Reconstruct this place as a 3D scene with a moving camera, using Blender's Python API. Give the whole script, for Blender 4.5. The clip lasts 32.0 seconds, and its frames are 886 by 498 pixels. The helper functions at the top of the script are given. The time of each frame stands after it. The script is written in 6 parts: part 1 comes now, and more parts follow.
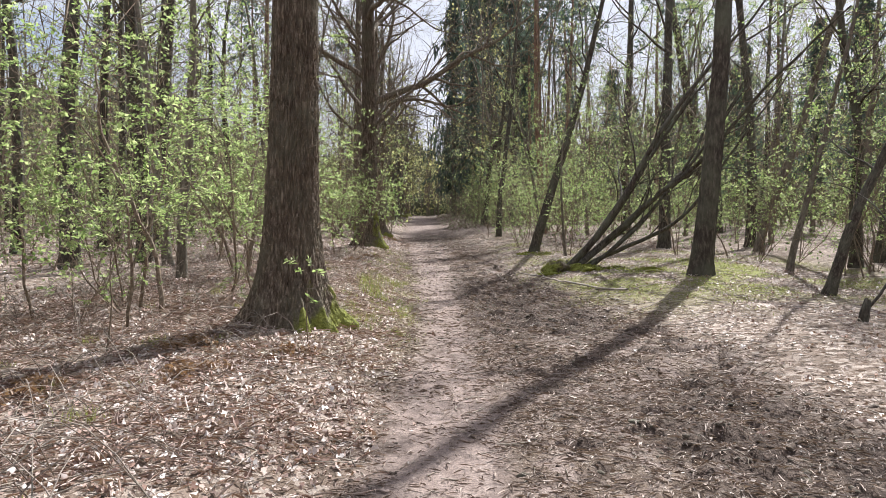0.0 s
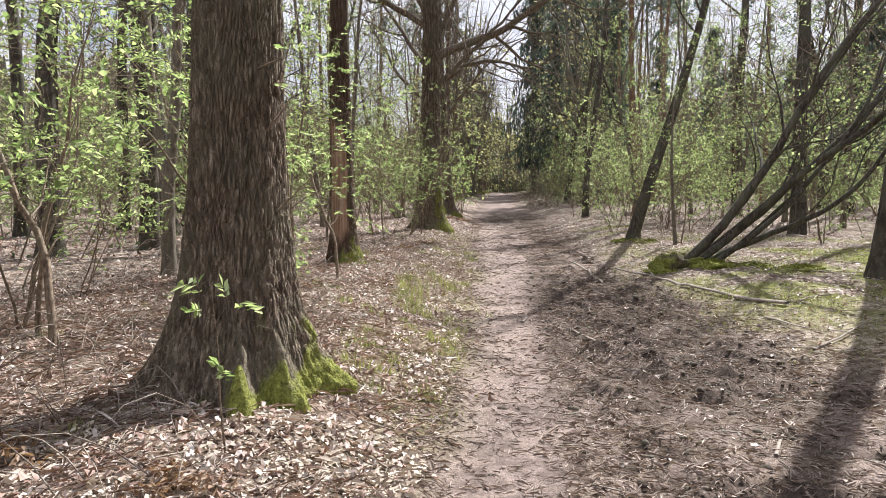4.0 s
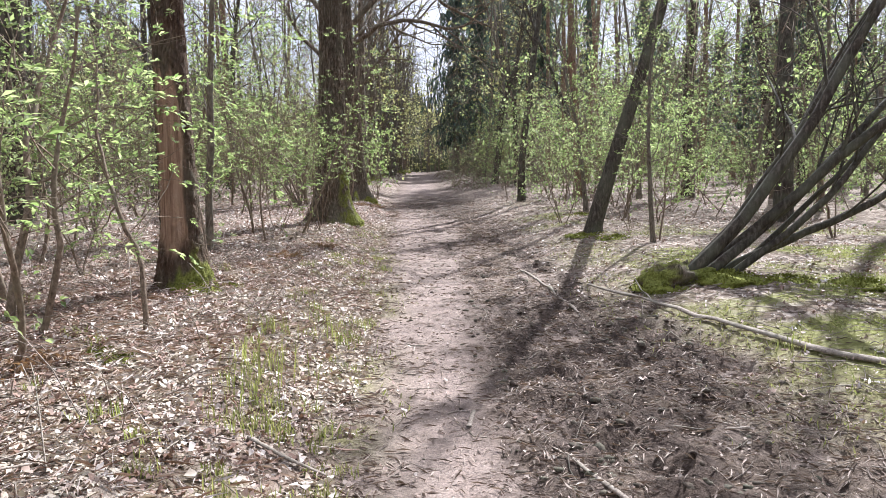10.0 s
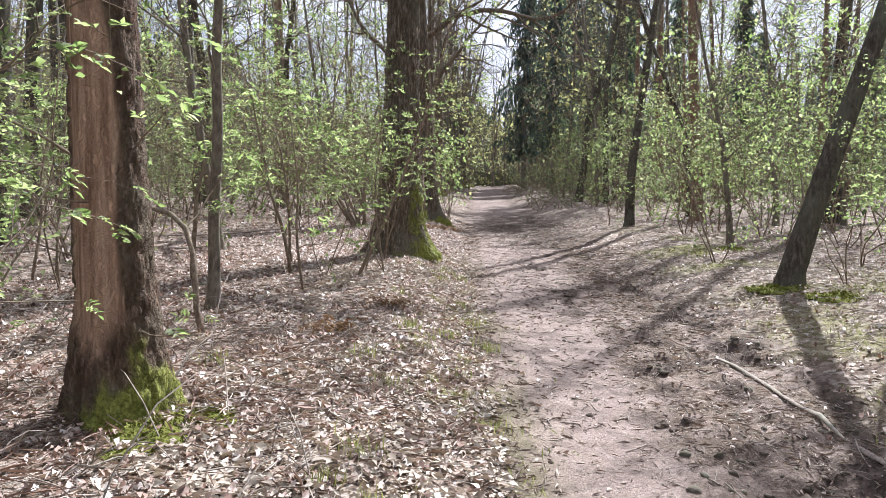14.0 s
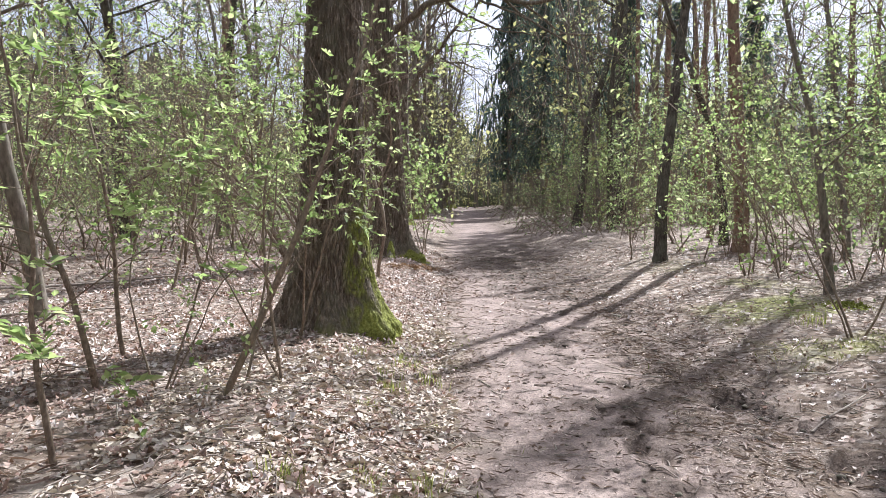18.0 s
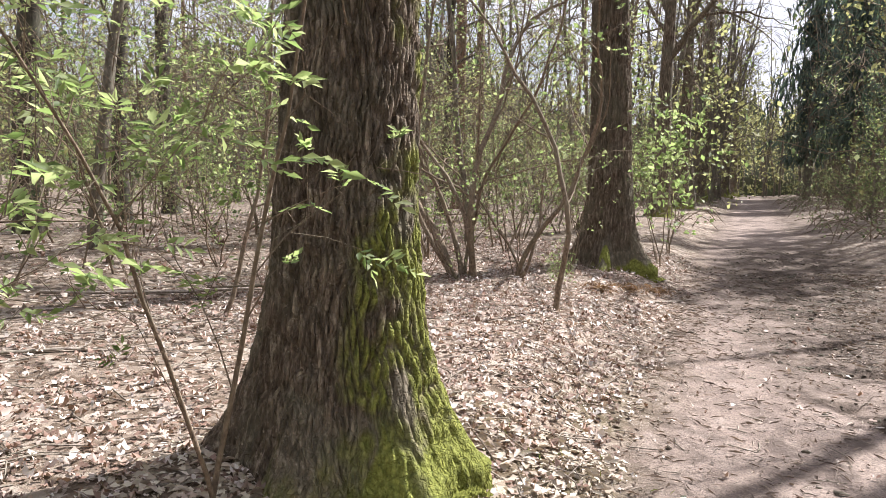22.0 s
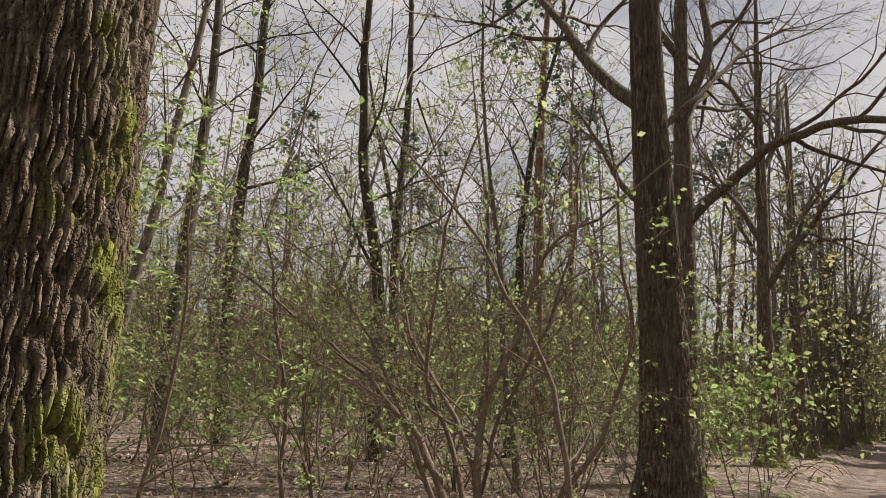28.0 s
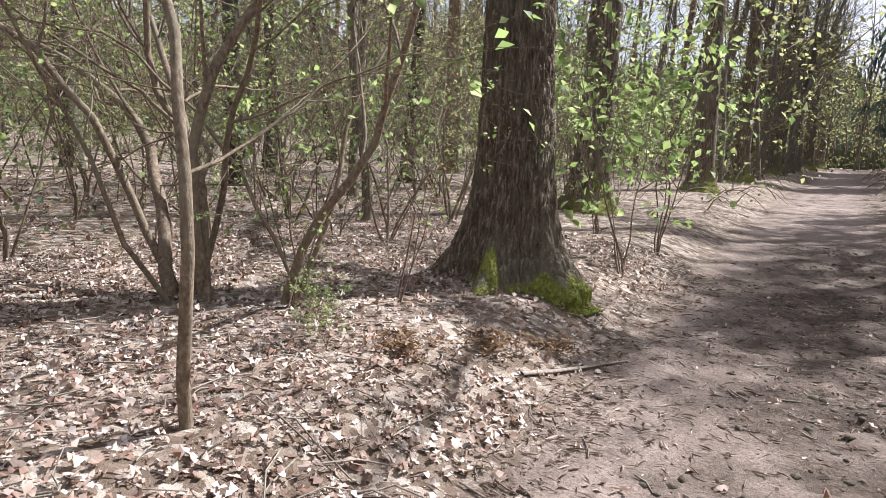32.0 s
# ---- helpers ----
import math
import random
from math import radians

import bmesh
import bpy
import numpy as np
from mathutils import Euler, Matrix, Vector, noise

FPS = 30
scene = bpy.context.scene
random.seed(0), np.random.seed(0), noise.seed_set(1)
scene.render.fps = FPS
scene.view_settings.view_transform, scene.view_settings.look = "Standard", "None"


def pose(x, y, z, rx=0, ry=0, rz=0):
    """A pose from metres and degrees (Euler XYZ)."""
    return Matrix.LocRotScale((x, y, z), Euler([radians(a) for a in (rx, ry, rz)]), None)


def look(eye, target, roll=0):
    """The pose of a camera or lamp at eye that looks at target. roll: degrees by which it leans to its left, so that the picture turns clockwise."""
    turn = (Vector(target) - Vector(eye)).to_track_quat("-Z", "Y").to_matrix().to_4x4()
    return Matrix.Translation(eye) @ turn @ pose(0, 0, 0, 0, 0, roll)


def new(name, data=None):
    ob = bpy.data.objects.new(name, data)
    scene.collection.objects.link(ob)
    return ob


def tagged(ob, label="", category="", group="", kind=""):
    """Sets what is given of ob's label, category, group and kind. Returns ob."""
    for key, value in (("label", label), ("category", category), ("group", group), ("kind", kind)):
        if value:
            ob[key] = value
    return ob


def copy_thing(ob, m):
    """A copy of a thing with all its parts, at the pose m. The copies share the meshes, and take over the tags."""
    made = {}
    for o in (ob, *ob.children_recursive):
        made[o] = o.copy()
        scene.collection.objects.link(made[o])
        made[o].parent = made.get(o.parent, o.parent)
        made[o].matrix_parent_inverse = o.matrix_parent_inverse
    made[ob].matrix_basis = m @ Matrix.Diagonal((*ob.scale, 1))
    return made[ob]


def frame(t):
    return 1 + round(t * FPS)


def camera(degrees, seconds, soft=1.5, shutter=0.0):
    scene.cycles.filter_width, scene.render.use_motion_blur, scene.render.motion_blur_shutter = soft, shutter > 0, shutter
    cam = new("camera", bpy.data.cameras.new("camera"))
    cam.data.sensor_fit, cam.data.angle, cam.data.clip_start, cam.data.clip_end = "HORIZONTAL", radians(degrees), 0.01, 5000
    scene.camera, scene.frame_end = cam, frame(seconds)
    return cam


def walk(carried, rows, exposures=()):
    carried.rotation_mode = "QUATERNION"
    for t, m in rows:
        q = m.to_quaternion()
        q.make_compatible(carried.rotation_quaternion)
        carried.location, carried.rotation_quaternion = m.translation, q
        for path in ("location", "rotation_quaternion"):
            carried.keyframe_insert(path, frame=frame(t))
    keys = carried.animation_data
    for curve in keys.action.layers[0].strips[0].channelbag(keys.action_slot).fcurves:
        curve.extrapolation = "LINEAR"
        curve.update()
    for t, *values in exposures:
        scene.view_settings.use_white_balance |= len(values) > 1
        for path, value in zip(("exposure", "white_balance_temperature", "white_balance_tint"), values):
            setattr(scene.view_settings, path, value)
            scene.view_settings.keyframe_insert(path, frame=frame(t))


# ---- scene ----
cam = camera(61.4, 32.0, 0.7)
METRES, EYE, TILT, LEAN, TURN = 27.7, 1.55, 0.0, 3.0, 0.0
ROWS = [
    (0.0, 0.0, 0.0, 0.0, 0.2, -3.29, -3.41),
    (0.5, -0.0013, 0.018, -0.0017, 1.72, -1.23, -1.88),
    (1.0, -0.0022, 0.0379, -0.0011, 2.26, -1.3, -3.07),
    (1.5, -0.0031, 0.0574, -0.0002, 4.59, -2.0, -2.4),
    (2.0, -0.0048, 0.0747, -0.0027, 2.16, -1.7, -3.32),
    (2.5, -0.0023, 0.0947, -0.0025, 6.22, -3.16, -3.92),
    (3.0, -0.0012, 0.1131, -0.0028, 4.23, -1.62, -2.6),
    (3.5, 0.0011, 0.1303, -0.0041, 3.16, -2.98, -4.0),
    (4.0, 0.0034, 0.1478, -0.0015, 6.32, -5.42, -3.36),
    (4.5, 0.0052, 0.1626, -0.0016, 5.2, -4.77, -2.44),
    (6.5, 0.0044, 0.1861, -0.0032, 5.52, -5.32, -3.83),
    (7.0, 0.0, 0.1995, -0.004, 2.22, -7.07, -2.62),
    (7.5, -0.0017, 0.2167, -0.0028, 3.21, -6.2, -2.69),
    (8.0, -0.0023, 0.2335, -0.0019, 2.16, -2.31, -3.24),
    (8.5, -0.0008, 0.2504, -0.0027, -0.01, -5.58, -3.88),
    (9.0, -0.001, 0.2684, -0.001, 0.61, -6.26, -3.53),
    (9.5, -0.0019, 0.2851, -0.0005, -1.06, -7.05, -1.59),
    (10.0, -0.002, 0.3043, -0.0014, 0.3, -6.7, -2.98),
    (10.5, -0.0029, 0.3232, -0.0002, 2.56, -5.2, -3.3),
    (11.0, -0.0072, 0.3416, -0.0011, 4.55, -4.61, -4.78),
    (11.5, -0.0084, 0.3616, -0.001, 7.82, -6.12, -3.51),
    (12.0, -0.0133, 0.3813, -0.0024, 4.32, -6.97, -2.56),
    (12.5, -0.0181, 0.4009, -0.0023, 3.77, -8.86, -3.89),
    (13.0, -0.0238, 0.4182, -0.0033, 4.19, -5.85, -1.56),
    (13.5, -0.0278, 0.4383, -0.0037, 5.06, -5.65, -4.11),
    (15.5, -0.0366, 0.5273, -0.0042, 3.7, -7.31, -2.23),
    (16.0, -0.0351, 0.5479, -0.0048, 7.86, -6.38, -4.16),
    (16.5, -0.0338, 0.5696, -0.0042, 6.9, -3.95, -2.54),
    (17.0, -0.0349, 0.5926, -0.0048, 3.36, -6.18, -4.15),
    (17.5, -0.0355, 0.6138, -0.0035, 5.43, -6.05, -2.32),
    (18.0, -0.0372, 0.6317, -0.0039, 3.47, -4.26, -3.51),
    (18.5, -0.0366, 0.653, -0.0043, 8.13, -6.25, -3.56),
    (19.0, -0.0368, 0.6739, -0.0025, 6.4, -3.11, -4.1),
    (19.5, -0.037, 0.6917, -0.004, 9.47, -2.05, -4.86),
    (20.0, -0.0388, 0.7122, -0.0047, 9.69, -4.32, -1.48),
    (20.5, -0.0396, 0.7327, -0.0057, 11.97, -5.44, -3.16),
    (21.0, -0.0375, 0.7553, -0.0052, 17.89, -7.22, -2.79),
    (21.5, -0.0332, 0.7718, -0.0043, 20.01, -5.67, -3.15),
    (22.0, -0.0278, 0.7903, -0.0028, 24.5, -6.99, -4.4),
    (22.5, -0.0243, 0.8083, -0.0021, 23.43, -4.0, -6.46),
    (23.0, -0.0225, 0.8237, -0.0019, 28.36, -4.7, -5.3),
    (23.5, -0.0199, 0.8419, 0.0002, 25.93, -1.85, -5.34),
    (24.0, -0.0192, 0.8498, 0.0012, 23.91, -0.14, -6.21),
    (24.5, -0.0172, 0.8545, 0.0028, 23.02, 1.89, -6.86),
    (26.5, -0.0135, 0.8542, 0.0048, 24.4, 12.9, -5.2),
    (27.0, -0.0128, 0.8538, 0.005, 29.4, 13.9, -4.77),
    (27.5, -0.0127, 0.8535, 0.0047, 30.2, 13.75, -5.12),
    (28.0, -0.0137, 0.856, 0.0031, 33.0, 9.85, -5.62),
    (28.5, -0.0182, 0.8633, 0.0013, 31.8, 2.39, -5.29),
    (29.0, -0.0215, 0.8719, 0.0004, 30.79, -1.34, -0.73),
    (29.5, -0.0214, 0.8867, -0.0004, 25.52, -4.44, -2.32),
    (30.0, -0.0202, 0.9038, -0.0004, 24.65, -7.44, -3.09),
    (30.5, -0.0202, 0.9191, -0.0028, 27.52, -7.0, -2.81),
    (31.0, -0.0172, 0.9388, -0.0029, 30.42, -10.6, -2.65),
    (31.5, -0.0164, 0.9565, -0.0042, 26.9, -9.43, -4.5),
    (32.0, -0.0141, 0.9749, -0.0038, 30.56, -10.44, -5.83),
]
EXPOSURES = [(0.0, 0.99, 5900, 9), (3.0, 1.06, 6000, 9), (5.0, 1.17, 5950, 10), (7.0, 1.24, 5700, 10), (12.0, 1.27, 5600, 10), (16.0, 1.22, 5600, 10), (19.0, 1.32, 5600, 10), (21.0, 1.30, 5800, 10), (23.0, 1.28, 6200, 10), (24.5, 1.17, 6400, 10),
             (26.5, 0.66, 6700, 10), (27.0, 0.56, 6700, 10), (28.0, 0.38, 6800, 10), (28.5, 0.56, 6950, 10), (29.0, 0.68, 7200, 10), (29.8, 1.21, 6550, 10), (31.0, 1.21, 6300, 10), (32.0, 1.16, 5800, 10)]
walk(cam, [(t, pose(0, 0, EYE, TILT, LEAN, TURN) @ pose(METRES * x, METRES * y, METRES * z, 90 + pitch, roll, yaw)) for t, x, y, z, yaw, pitch, roll in ROWS], EXPOSURES)

# ---- daylight ----
SUN_AZIMUTH, SUN_HEIGHT = 29.0, 44.0     # degrees to the right of +y, degrees above the ground
world = bpy.data.worlds.new("spring_sky")
scene.world = world
world.use_nodes = True
wn = world.node_tree
wn.nodes.clear()
w_out = wn.nodes.new("ShaderNodeOutputWorld")
w_bg = wn.nodes.new("ShaderNodeBackground")
w_sky = wn.nodes.new("ShaderNodeTexSky")
w_sky.sky_type, w_sky.sun_disc = "NISHITA", False
w_sky.sun_elevation, w_sky.sun_rotation = radians(SUN_HEIGHT), radians(SUN_AZIMUTH)
w_sky.dust_density = 2.0
w_co = wn.nodes.new("ShaderNodeTexCoord")
w_map = wn.nodes.new("ShaderNodeMapping")
w_map.inputs["Scale"].default_value = (1.6, 1.6, 4.0)
w_noise = wn.nodes.new("ShaderNodeTexNoise")
w_noise.inputs["Scale"].default_value, w_noise.inputs["Detail"].default_value = 2.2, 5.0
w_ramp = wn.nodes.new("ShaderNodeValToRGB")
w_ramp.color_ramp.elements[0].position, w_ramp.color_ramp.elements[1].position = 0.3, 0.55
w_ramp.color_ramp.elements[0].color = (0.3, 0.3, 0.3, 1)
w_mix = wn.nodes.new("ShaderNodeMix")
w_mix.data_type = "RGBA"
w_mix.inputs["B"].default_value = (9.6, 9.4, 9.9, 1)      # thin white cloud over the blue
wn.links.new(w_co.outputs["Generated"], w_map.inputs["Vector"])
wn.links.new(w_map.outputs["Vector"], w_noise.inputs["Vector"])
wn.links.new(w_noise.outputs["Fac"], w_ramp.inputs["Fac"])
wn.links.new(w_ramp.outputs["Color"], w_mix.inputs["Factor"])
wn.links.new(w_sky.outputs["Color"], w_mix.inputs["A"])
wn.links.new(w_mix.outputs["Result"], w_bg.inputs["Color"])
w_bg.inputs["Strength"].default_value = 0.050
wn.links.new(w_bg.outputs["Background"], w_out.inputs["Surface"])
sun = new("sun", bpy.data.lights.new("sun", "SUN"))
sun.data.energy, sun.data.angle, sun.data.color = 5.0, radians(0.6), (1.0, 0.95, 0.87)
sa, sh = radians(SUN_AZIMUTH), radians(SUN_HEIGHT)
sun.matrix_world = look((60 * math.sin(sa) * math.cos(sh), 60 * math.cos(sa) * math.cos(sh), 60 * math.sin(sh)), (0, 0, 0))


# ---- small tools ----
PERM = np.random.RandomState(7).permutation(256)
TABLE = np.random.RandomState(8).rand(256)


def vnoise(x, y, z=0.0):
    """Smooth lattice noise, 0 to 1."""
    x, y, z = np.broadcast_arrays(np.asarray(x, float), np.asarray(y, float), np.asarray(z, float))
    xi, yi, zi = np.floor(x).astype(int), np.floor(y).astype(int), np.floor(z).astype(int)
    u, v, w = x - xi, y - yi, z - zi
    u, v, w = u * u * (3 - 2 * u), v * v * (3 - 2 * v), w * w * (3 - 2 * w)
    out = 0.0
    for dx in (0, 1):
        hx = PERM[(xi + dx) & 255]
        fx = u if dx else 1 - u
        for dy in (0, 1):
            hy = PERM[(hx + yi + dy) & 255]
            fy = fx * (v if dy else 1 - v)
            for dz in (0, 1):
                out = out + fy * (w if dz else 1 - w) * TABLE[PERM[(hy + zi + dz) & 255]]
    return out


def fbm(x, y, z=0.0, octaves=4):
    out, amp, total = 0.0, 1.0, 0.0
    for i in range(octaves):
        out = out + amp * vnoise(np.asarray(x) * 2 ** i + 17.3 * i, np.asarray(y) * 2 ** i + 5.1 * i, np.asarray(z) * 2 ** i)
        total += amp
        amp *= 0.5
    return out / total


def smooth(a, b, x):
    t = np.clip((np.asarray(x, float) - a) / (b - a), 0, 1)
    return t * t * (3 - 2 * t)


AXES, TURN_A, TURN_B, RINGS = np.eye(3), [1, 2, 0], [2, 0, 1], {}


class Soup:
    """Gathers faces, then makes one mesh of them."""

    def __init__(self):
        self.v, self.q, self.t, self.n = [], [], [], 0

    def add(self, v, q=None, t=None):
        self.v.append(np.asarray(v, float))
        if q is not None and len(q):
            self.q.append(np.asarray(q, int) + self.n)
        if t is not None and len(t):
            self.t.append(np.asarray(t, int) + self.n)
        self.n += len(v)

    def tube(self, pts, radii, seg=6, cap=True):
        pts, radii = np.asarray(pts, float), np.asarray(radii, float)
        k = len(pts)
        d = np.empty_like(pts)
        d[1:-1] = pts[2:] - pts[:-2]
        d[0], d[-1] = pts[1] - pts[0], pts[-1] - pts[-2]
        d /= np.sqrt((d * d).sum(1))[:, None] + 1e-9
        ref = AXES[0] if abs(d[0, 0]) < 0.7 else AXES[1]
        a = ref - (d @ ref)[:, None] * d
        a /= np.sqrt((a * a).sum(1))[:, None] + 1e-9
        b = d[:, TURN_A] * a[:, TURN_B] - d[:, TURN_B] * a[:, TURN_A]
        if seg not in RINGS:
            th = np.arange(seg) * 2 * math.pi / seg
            RINGS[seg] = np.cos(th)[None, :, None], np.sin(th)[None, :, None]
        ring = RINGS[seg][0] * a[:, None] + RINGS[seg][1] * b[:, None]
        v = (pts[:, None] + radii[:, None, None] * ring).reshape(-1, 3)
        i = np.arange(k - 1)[:, None] * seg
        j = np.arange(seg)[None]
        j2 = (j + 1) % seg
        q = np.stack([i + j, i + j2, i + seg + j2, i + seg + j], -1).reshape(-1, 4)
        t = None
        if cap:
            v = np.vstack([v, pts[-1] + d[-1] * radii[-1] * 0.6])
            e = (k - 1) * seg
            t = np.stack([e + j[0], e + j2[0], np.full(seg, k * seg)], -1)
        self.add(v, q, t)

    def mesh(self, name, shade=True, **attributes):
        v = np.vstack(self.v) if self.v else np.zeros((0, 3))
        q = np.vstack(self.q) if self.q else np.zeros((0, 4), int)
        t = np.vstack(self.t) if self.t else np.zeros((0, 3), int)
        me = bpy.data.meshes.new(name)
        me.vertices.add(len(v))
        me.vertices.foreach_set("co", v.ravel())
        loops = np.concatenate([q.ravel(), t.ravel()])
        me.loops.add(len(loops))
        me.loops.foreach_set("vertex_index", loops)
        me.polygons.add(len(q) + len(t))
        starts = np.concatenate([np.arange(len(q)) * 4, len(q) * 4 + np.arange(len(t)) * 3])
        me.polygons.foreach_set("loop_start", starts)
        me.update(calc_edges=True)
        if shade:
            me.polygons.foreach_set("use_smooth", np.ones(len(me.polygons), bool))
        for key, values in attributes.items():
            me.attributes.new(key, "FLOAT", "POINT").data.foreach_set("value", np.asarray(values, float))
        me.validate()
        return me


def part(name, mesh, material, parent=None, label=""):
    """One mesh object, under its thing where one is given."""
    if not mesh.materials:
        mesh.materials.append(material)
    ob = new(name, mesh)
    ob.parent = parent
    return tagged(ob, label)


def thing(name, x, y, label, category, group="", turn=0.0, scale=1.0, lean=(0, 0), sink=0.0):
    """An empty at the ground at x, y that holds the parts of a thing."""
    ob = new(name)
    ob.empty_display_size = 0.1
    ob.matrix_basis = stand(x, y, turn, scale, lean, sink)
    return tagged(ob, label, category, group)


def stand(x, y, turn=0.0, scale=1.0, lean=(0, 0), sink=0.0):
    # lean: slopes towards +x and +y
    m = Matrix.Translation((x, y, float(ground_z(x, y)) - sink))
    up = Vector((lean[0], lean[1], 1)).normalized()
    tip = Vector((0, 0, 1)).rotation_difference(up).to_matrix().to_4x4()
    return m @ tip @ Matrix.Rotation(radians(turn), 4, "Z") @ Matrix.Scale(scale, 4)


# ---- the lie of the land ----
def path_left(y):
    return np.interp(y, [-30, 9, 17, 24.5, 33, 60, 130], [-0.3, -0.6, -0.95, -1.5, -2.0, -3.2, -6.0])


def path_right(y):
    return np.interp(y, [-30, 8, 14, 18, 22, 33, 60, 130], [3.6, 3.2, 2.5, 1.7, 1.3, 0.8, -0.3, -2.4])


def mud_mask(x, y):
    a = np.exp(-(((x - 1.35 + 0.03 * (y - 14)) / 1.15) ** 4 + ((y - 13.6) / 4.3) ** 4))
    b = np.exp(-(((x - 2.4) / 1.0) ** 2 + ((y - 5.0) / 2.6) ** 2)) * 1.0
    # c, far along the track: mud, with the tree shade there put into its colour
    c = np.exp(-(((x + 0.3 + 0.08 * (y - 34)) / 1.25) ** 4 + ((y - 35.0) / 7.0) ** 4)) * 0.7
    d = np.exp(-(((x - 0.9) / 0.6) ** 2 + ((y - 24.0) / 6.0) ** 2)) * 0.3
    n = fbm(x * 1.3, y * 1.3, 3.3)
    bits = smooth(0.55, 0.63, fbm(x * 3.1, y * 3.1, 6.1)) * smooth(-0.2, 0.5, x - path_left(y) - 1.0) * smooth(0.5, -0.3, x - path_right(y)) * smooth(45, 38, y) * 0.9
    m = np.clip((np.maximum(np.maximum(a, b), np.maximum(c, d)) - 0.15) * smooth(0.3, 0.62, n + 0.15) * 1.5, 0, 1)
    clumps = smooth(0.36, 0.50, fbm(x * 3.4, y * 2.6, 12.7, 3))
    return np.maximum(m * (0.4 + 0.6 * clumps), bits)


def moss_mask(x, y):
    a = np.exp(-(((x - 5.6) / 3.3) ** 4 + ((y - 17.4) / 5.2) ** 4)) * 1.15
    b = np.exp(-(((x - 2.5) / 0.9) ** 2 + ((y - 27.0) / 4.0) ** 2)) * 0.8
    c = np.exp(-(((x - path_left(y) + 0.1) / 0.35) ** 2)) * smooth(6, 11, y) * smooth(30, 18, y) * 0.6
    n = fbm(x * 0.9 + 4, y * 0.9, 9.1)
    return np.clip((np.maximum(np.maximum(a, b), c)) * smooth(0.41, 0.58, n) * smooth(-0.1, 0.4, np.abs(x - 1.0) - 0.4), 0, 1)


def path_mask(x, y):
    edge = 0.35 * (fbm(x * 1.1, y * 1.1, 1.7) - 0.5)
    return smooth(-0.25, 0.25, x - path_left(y) + edge) * smooth(0.7, -0.5, x - path_right(y) + 2 * edge)


def strip_mask(x, y):
    """The trodden sandy footpath within the track."""
    c = path_left(y) + np.interp(y, [0, 9, 18, 30, 60], [0.55, 0.6, 0.75, 1.1, 1.2])
    w = np.interp(y, [0, 9, 18, 30], [0.42, 0.45, 0.6, 0.95]) * (0.75 + 0.6 * fbm(x * 0.7, y * 0.7, 6.0))
    return smooth(1.25, 0.5, np.abs(x - c) / w)


def ground_z(x, y):
    x, y = np.asarray(x, float), np.asarray(y, float)
    base = np.interp(y, [-30, 0, 14, 25, 33, 45, 200], [-0.05, -0.06, -0.15, -0.06, 0.0, 0.1, 0.15])
    left = smooth(0.15, -0.95, x - path_left(y)) * np.interp(y, [0, 10, 30, 60], [0.12, 0.25, 0.26, 0.2])
    right = smooth(-0.4, 1.8, x - path_right(y)) * np.interp(y, [0, 8, 16, 60], [0.1, 0.15, 0.3, 0.25])
    z = base + left + right
    z = z + 0.16 * (fbm(x * 0.22, y * 0.22, 2.2, 2) - 0.5) * smooth(1.0, 5.0, np.abs(x - 0.3))
    near = smooth(60, 40, np.hypot(x, y - 18))
    z = z + near * 0.05 * (fbm(x * 2.1, y * 2.1, 5.0, 3) - 0.5)
    m = mud_mask(x, y)
    z = z + near * m * (np.interp(y, [3, 8, 10, 19, 24, 32], [0.25, 0.27, 0.32, 0.29, 0.22, 0.10]) * (fbm(x * 5.4, y * 5.4, 8.0, 3) - 0.5) - 0.02)
    z = z - 0.025 * strip_mask(x, y) * near
    return z


# ---- materials ----
def material(name):
    m = bpy.data.materials.new(name)
    m.use_nodes = True
    nt = m.node_tree
    nt.nodes.clear()
    return m, nt


def node(nt, kind, **settings):
    n = nt.nodes.new("ShaderNode" + kind)
    for key, value in settings.items():
        if key in ("data_type", "blend_type", "feature", "distance", "operation", "attribute_name", "noise_dimensions", "interpolation_type"):
            setattr_node(n, key, value)
        else:
            n.inputs[key.replace("_", " ")].default_value = value
    return n


def setattr_node(n, key, value):
    if key == "data_type":
        n.data_type = value
    elif key == "blend_type":
        n.blend_type = value
    elif key == "feature":
        n.feature = value
    elif key == "operation":
        n.operation = value
    elif key == "attribute_name":
        n.attribute_name = value


def noise_at(nt, vec, scale, detail=4.0, rough=0.6, out="Fac"):
    n = node(nt, "TexNoise", Scale=scale, Detail=detail, Roughness=rough)
    nt.links.new(vec, n.inputs["Vector"])
    return n.outputs[out]


def ramp(nt, fac, stops):
    r = nt.nodes.new("ShaderNodeValToRGB")
    e = r.color_ramp.elements
    while len(e) < len(stops):
        e.new(0.5)
    for k, (p, c) in zip(e, stops):
        k.position, k.color = p, (*c, 1)
    nt.links.new(fac, r.inputs["Fac"])
    return r.outputs["Color"]


def mix(nt, fac, a, b, blend="MIX"):
    m = node(nt, "Mix", data_type="RGBA", blend_type=blend)
    for key, value in (("Factor", fac), ("A", a), ("B", b)):
        sock = m.inputs[key] if key == "Factor" else [s for s in m.inputs if s.name == key and s.type == "RGBA"][0]
        if isinstance(value, (int, float)):
            sock.default_value = value
        elif isinstance(value, tuple):
            sock.default_value = (*value, 1)
        else:
            nt.links.new(value, sock)
    return [s for s in m.outputs if s.type == "RGBA"][0]


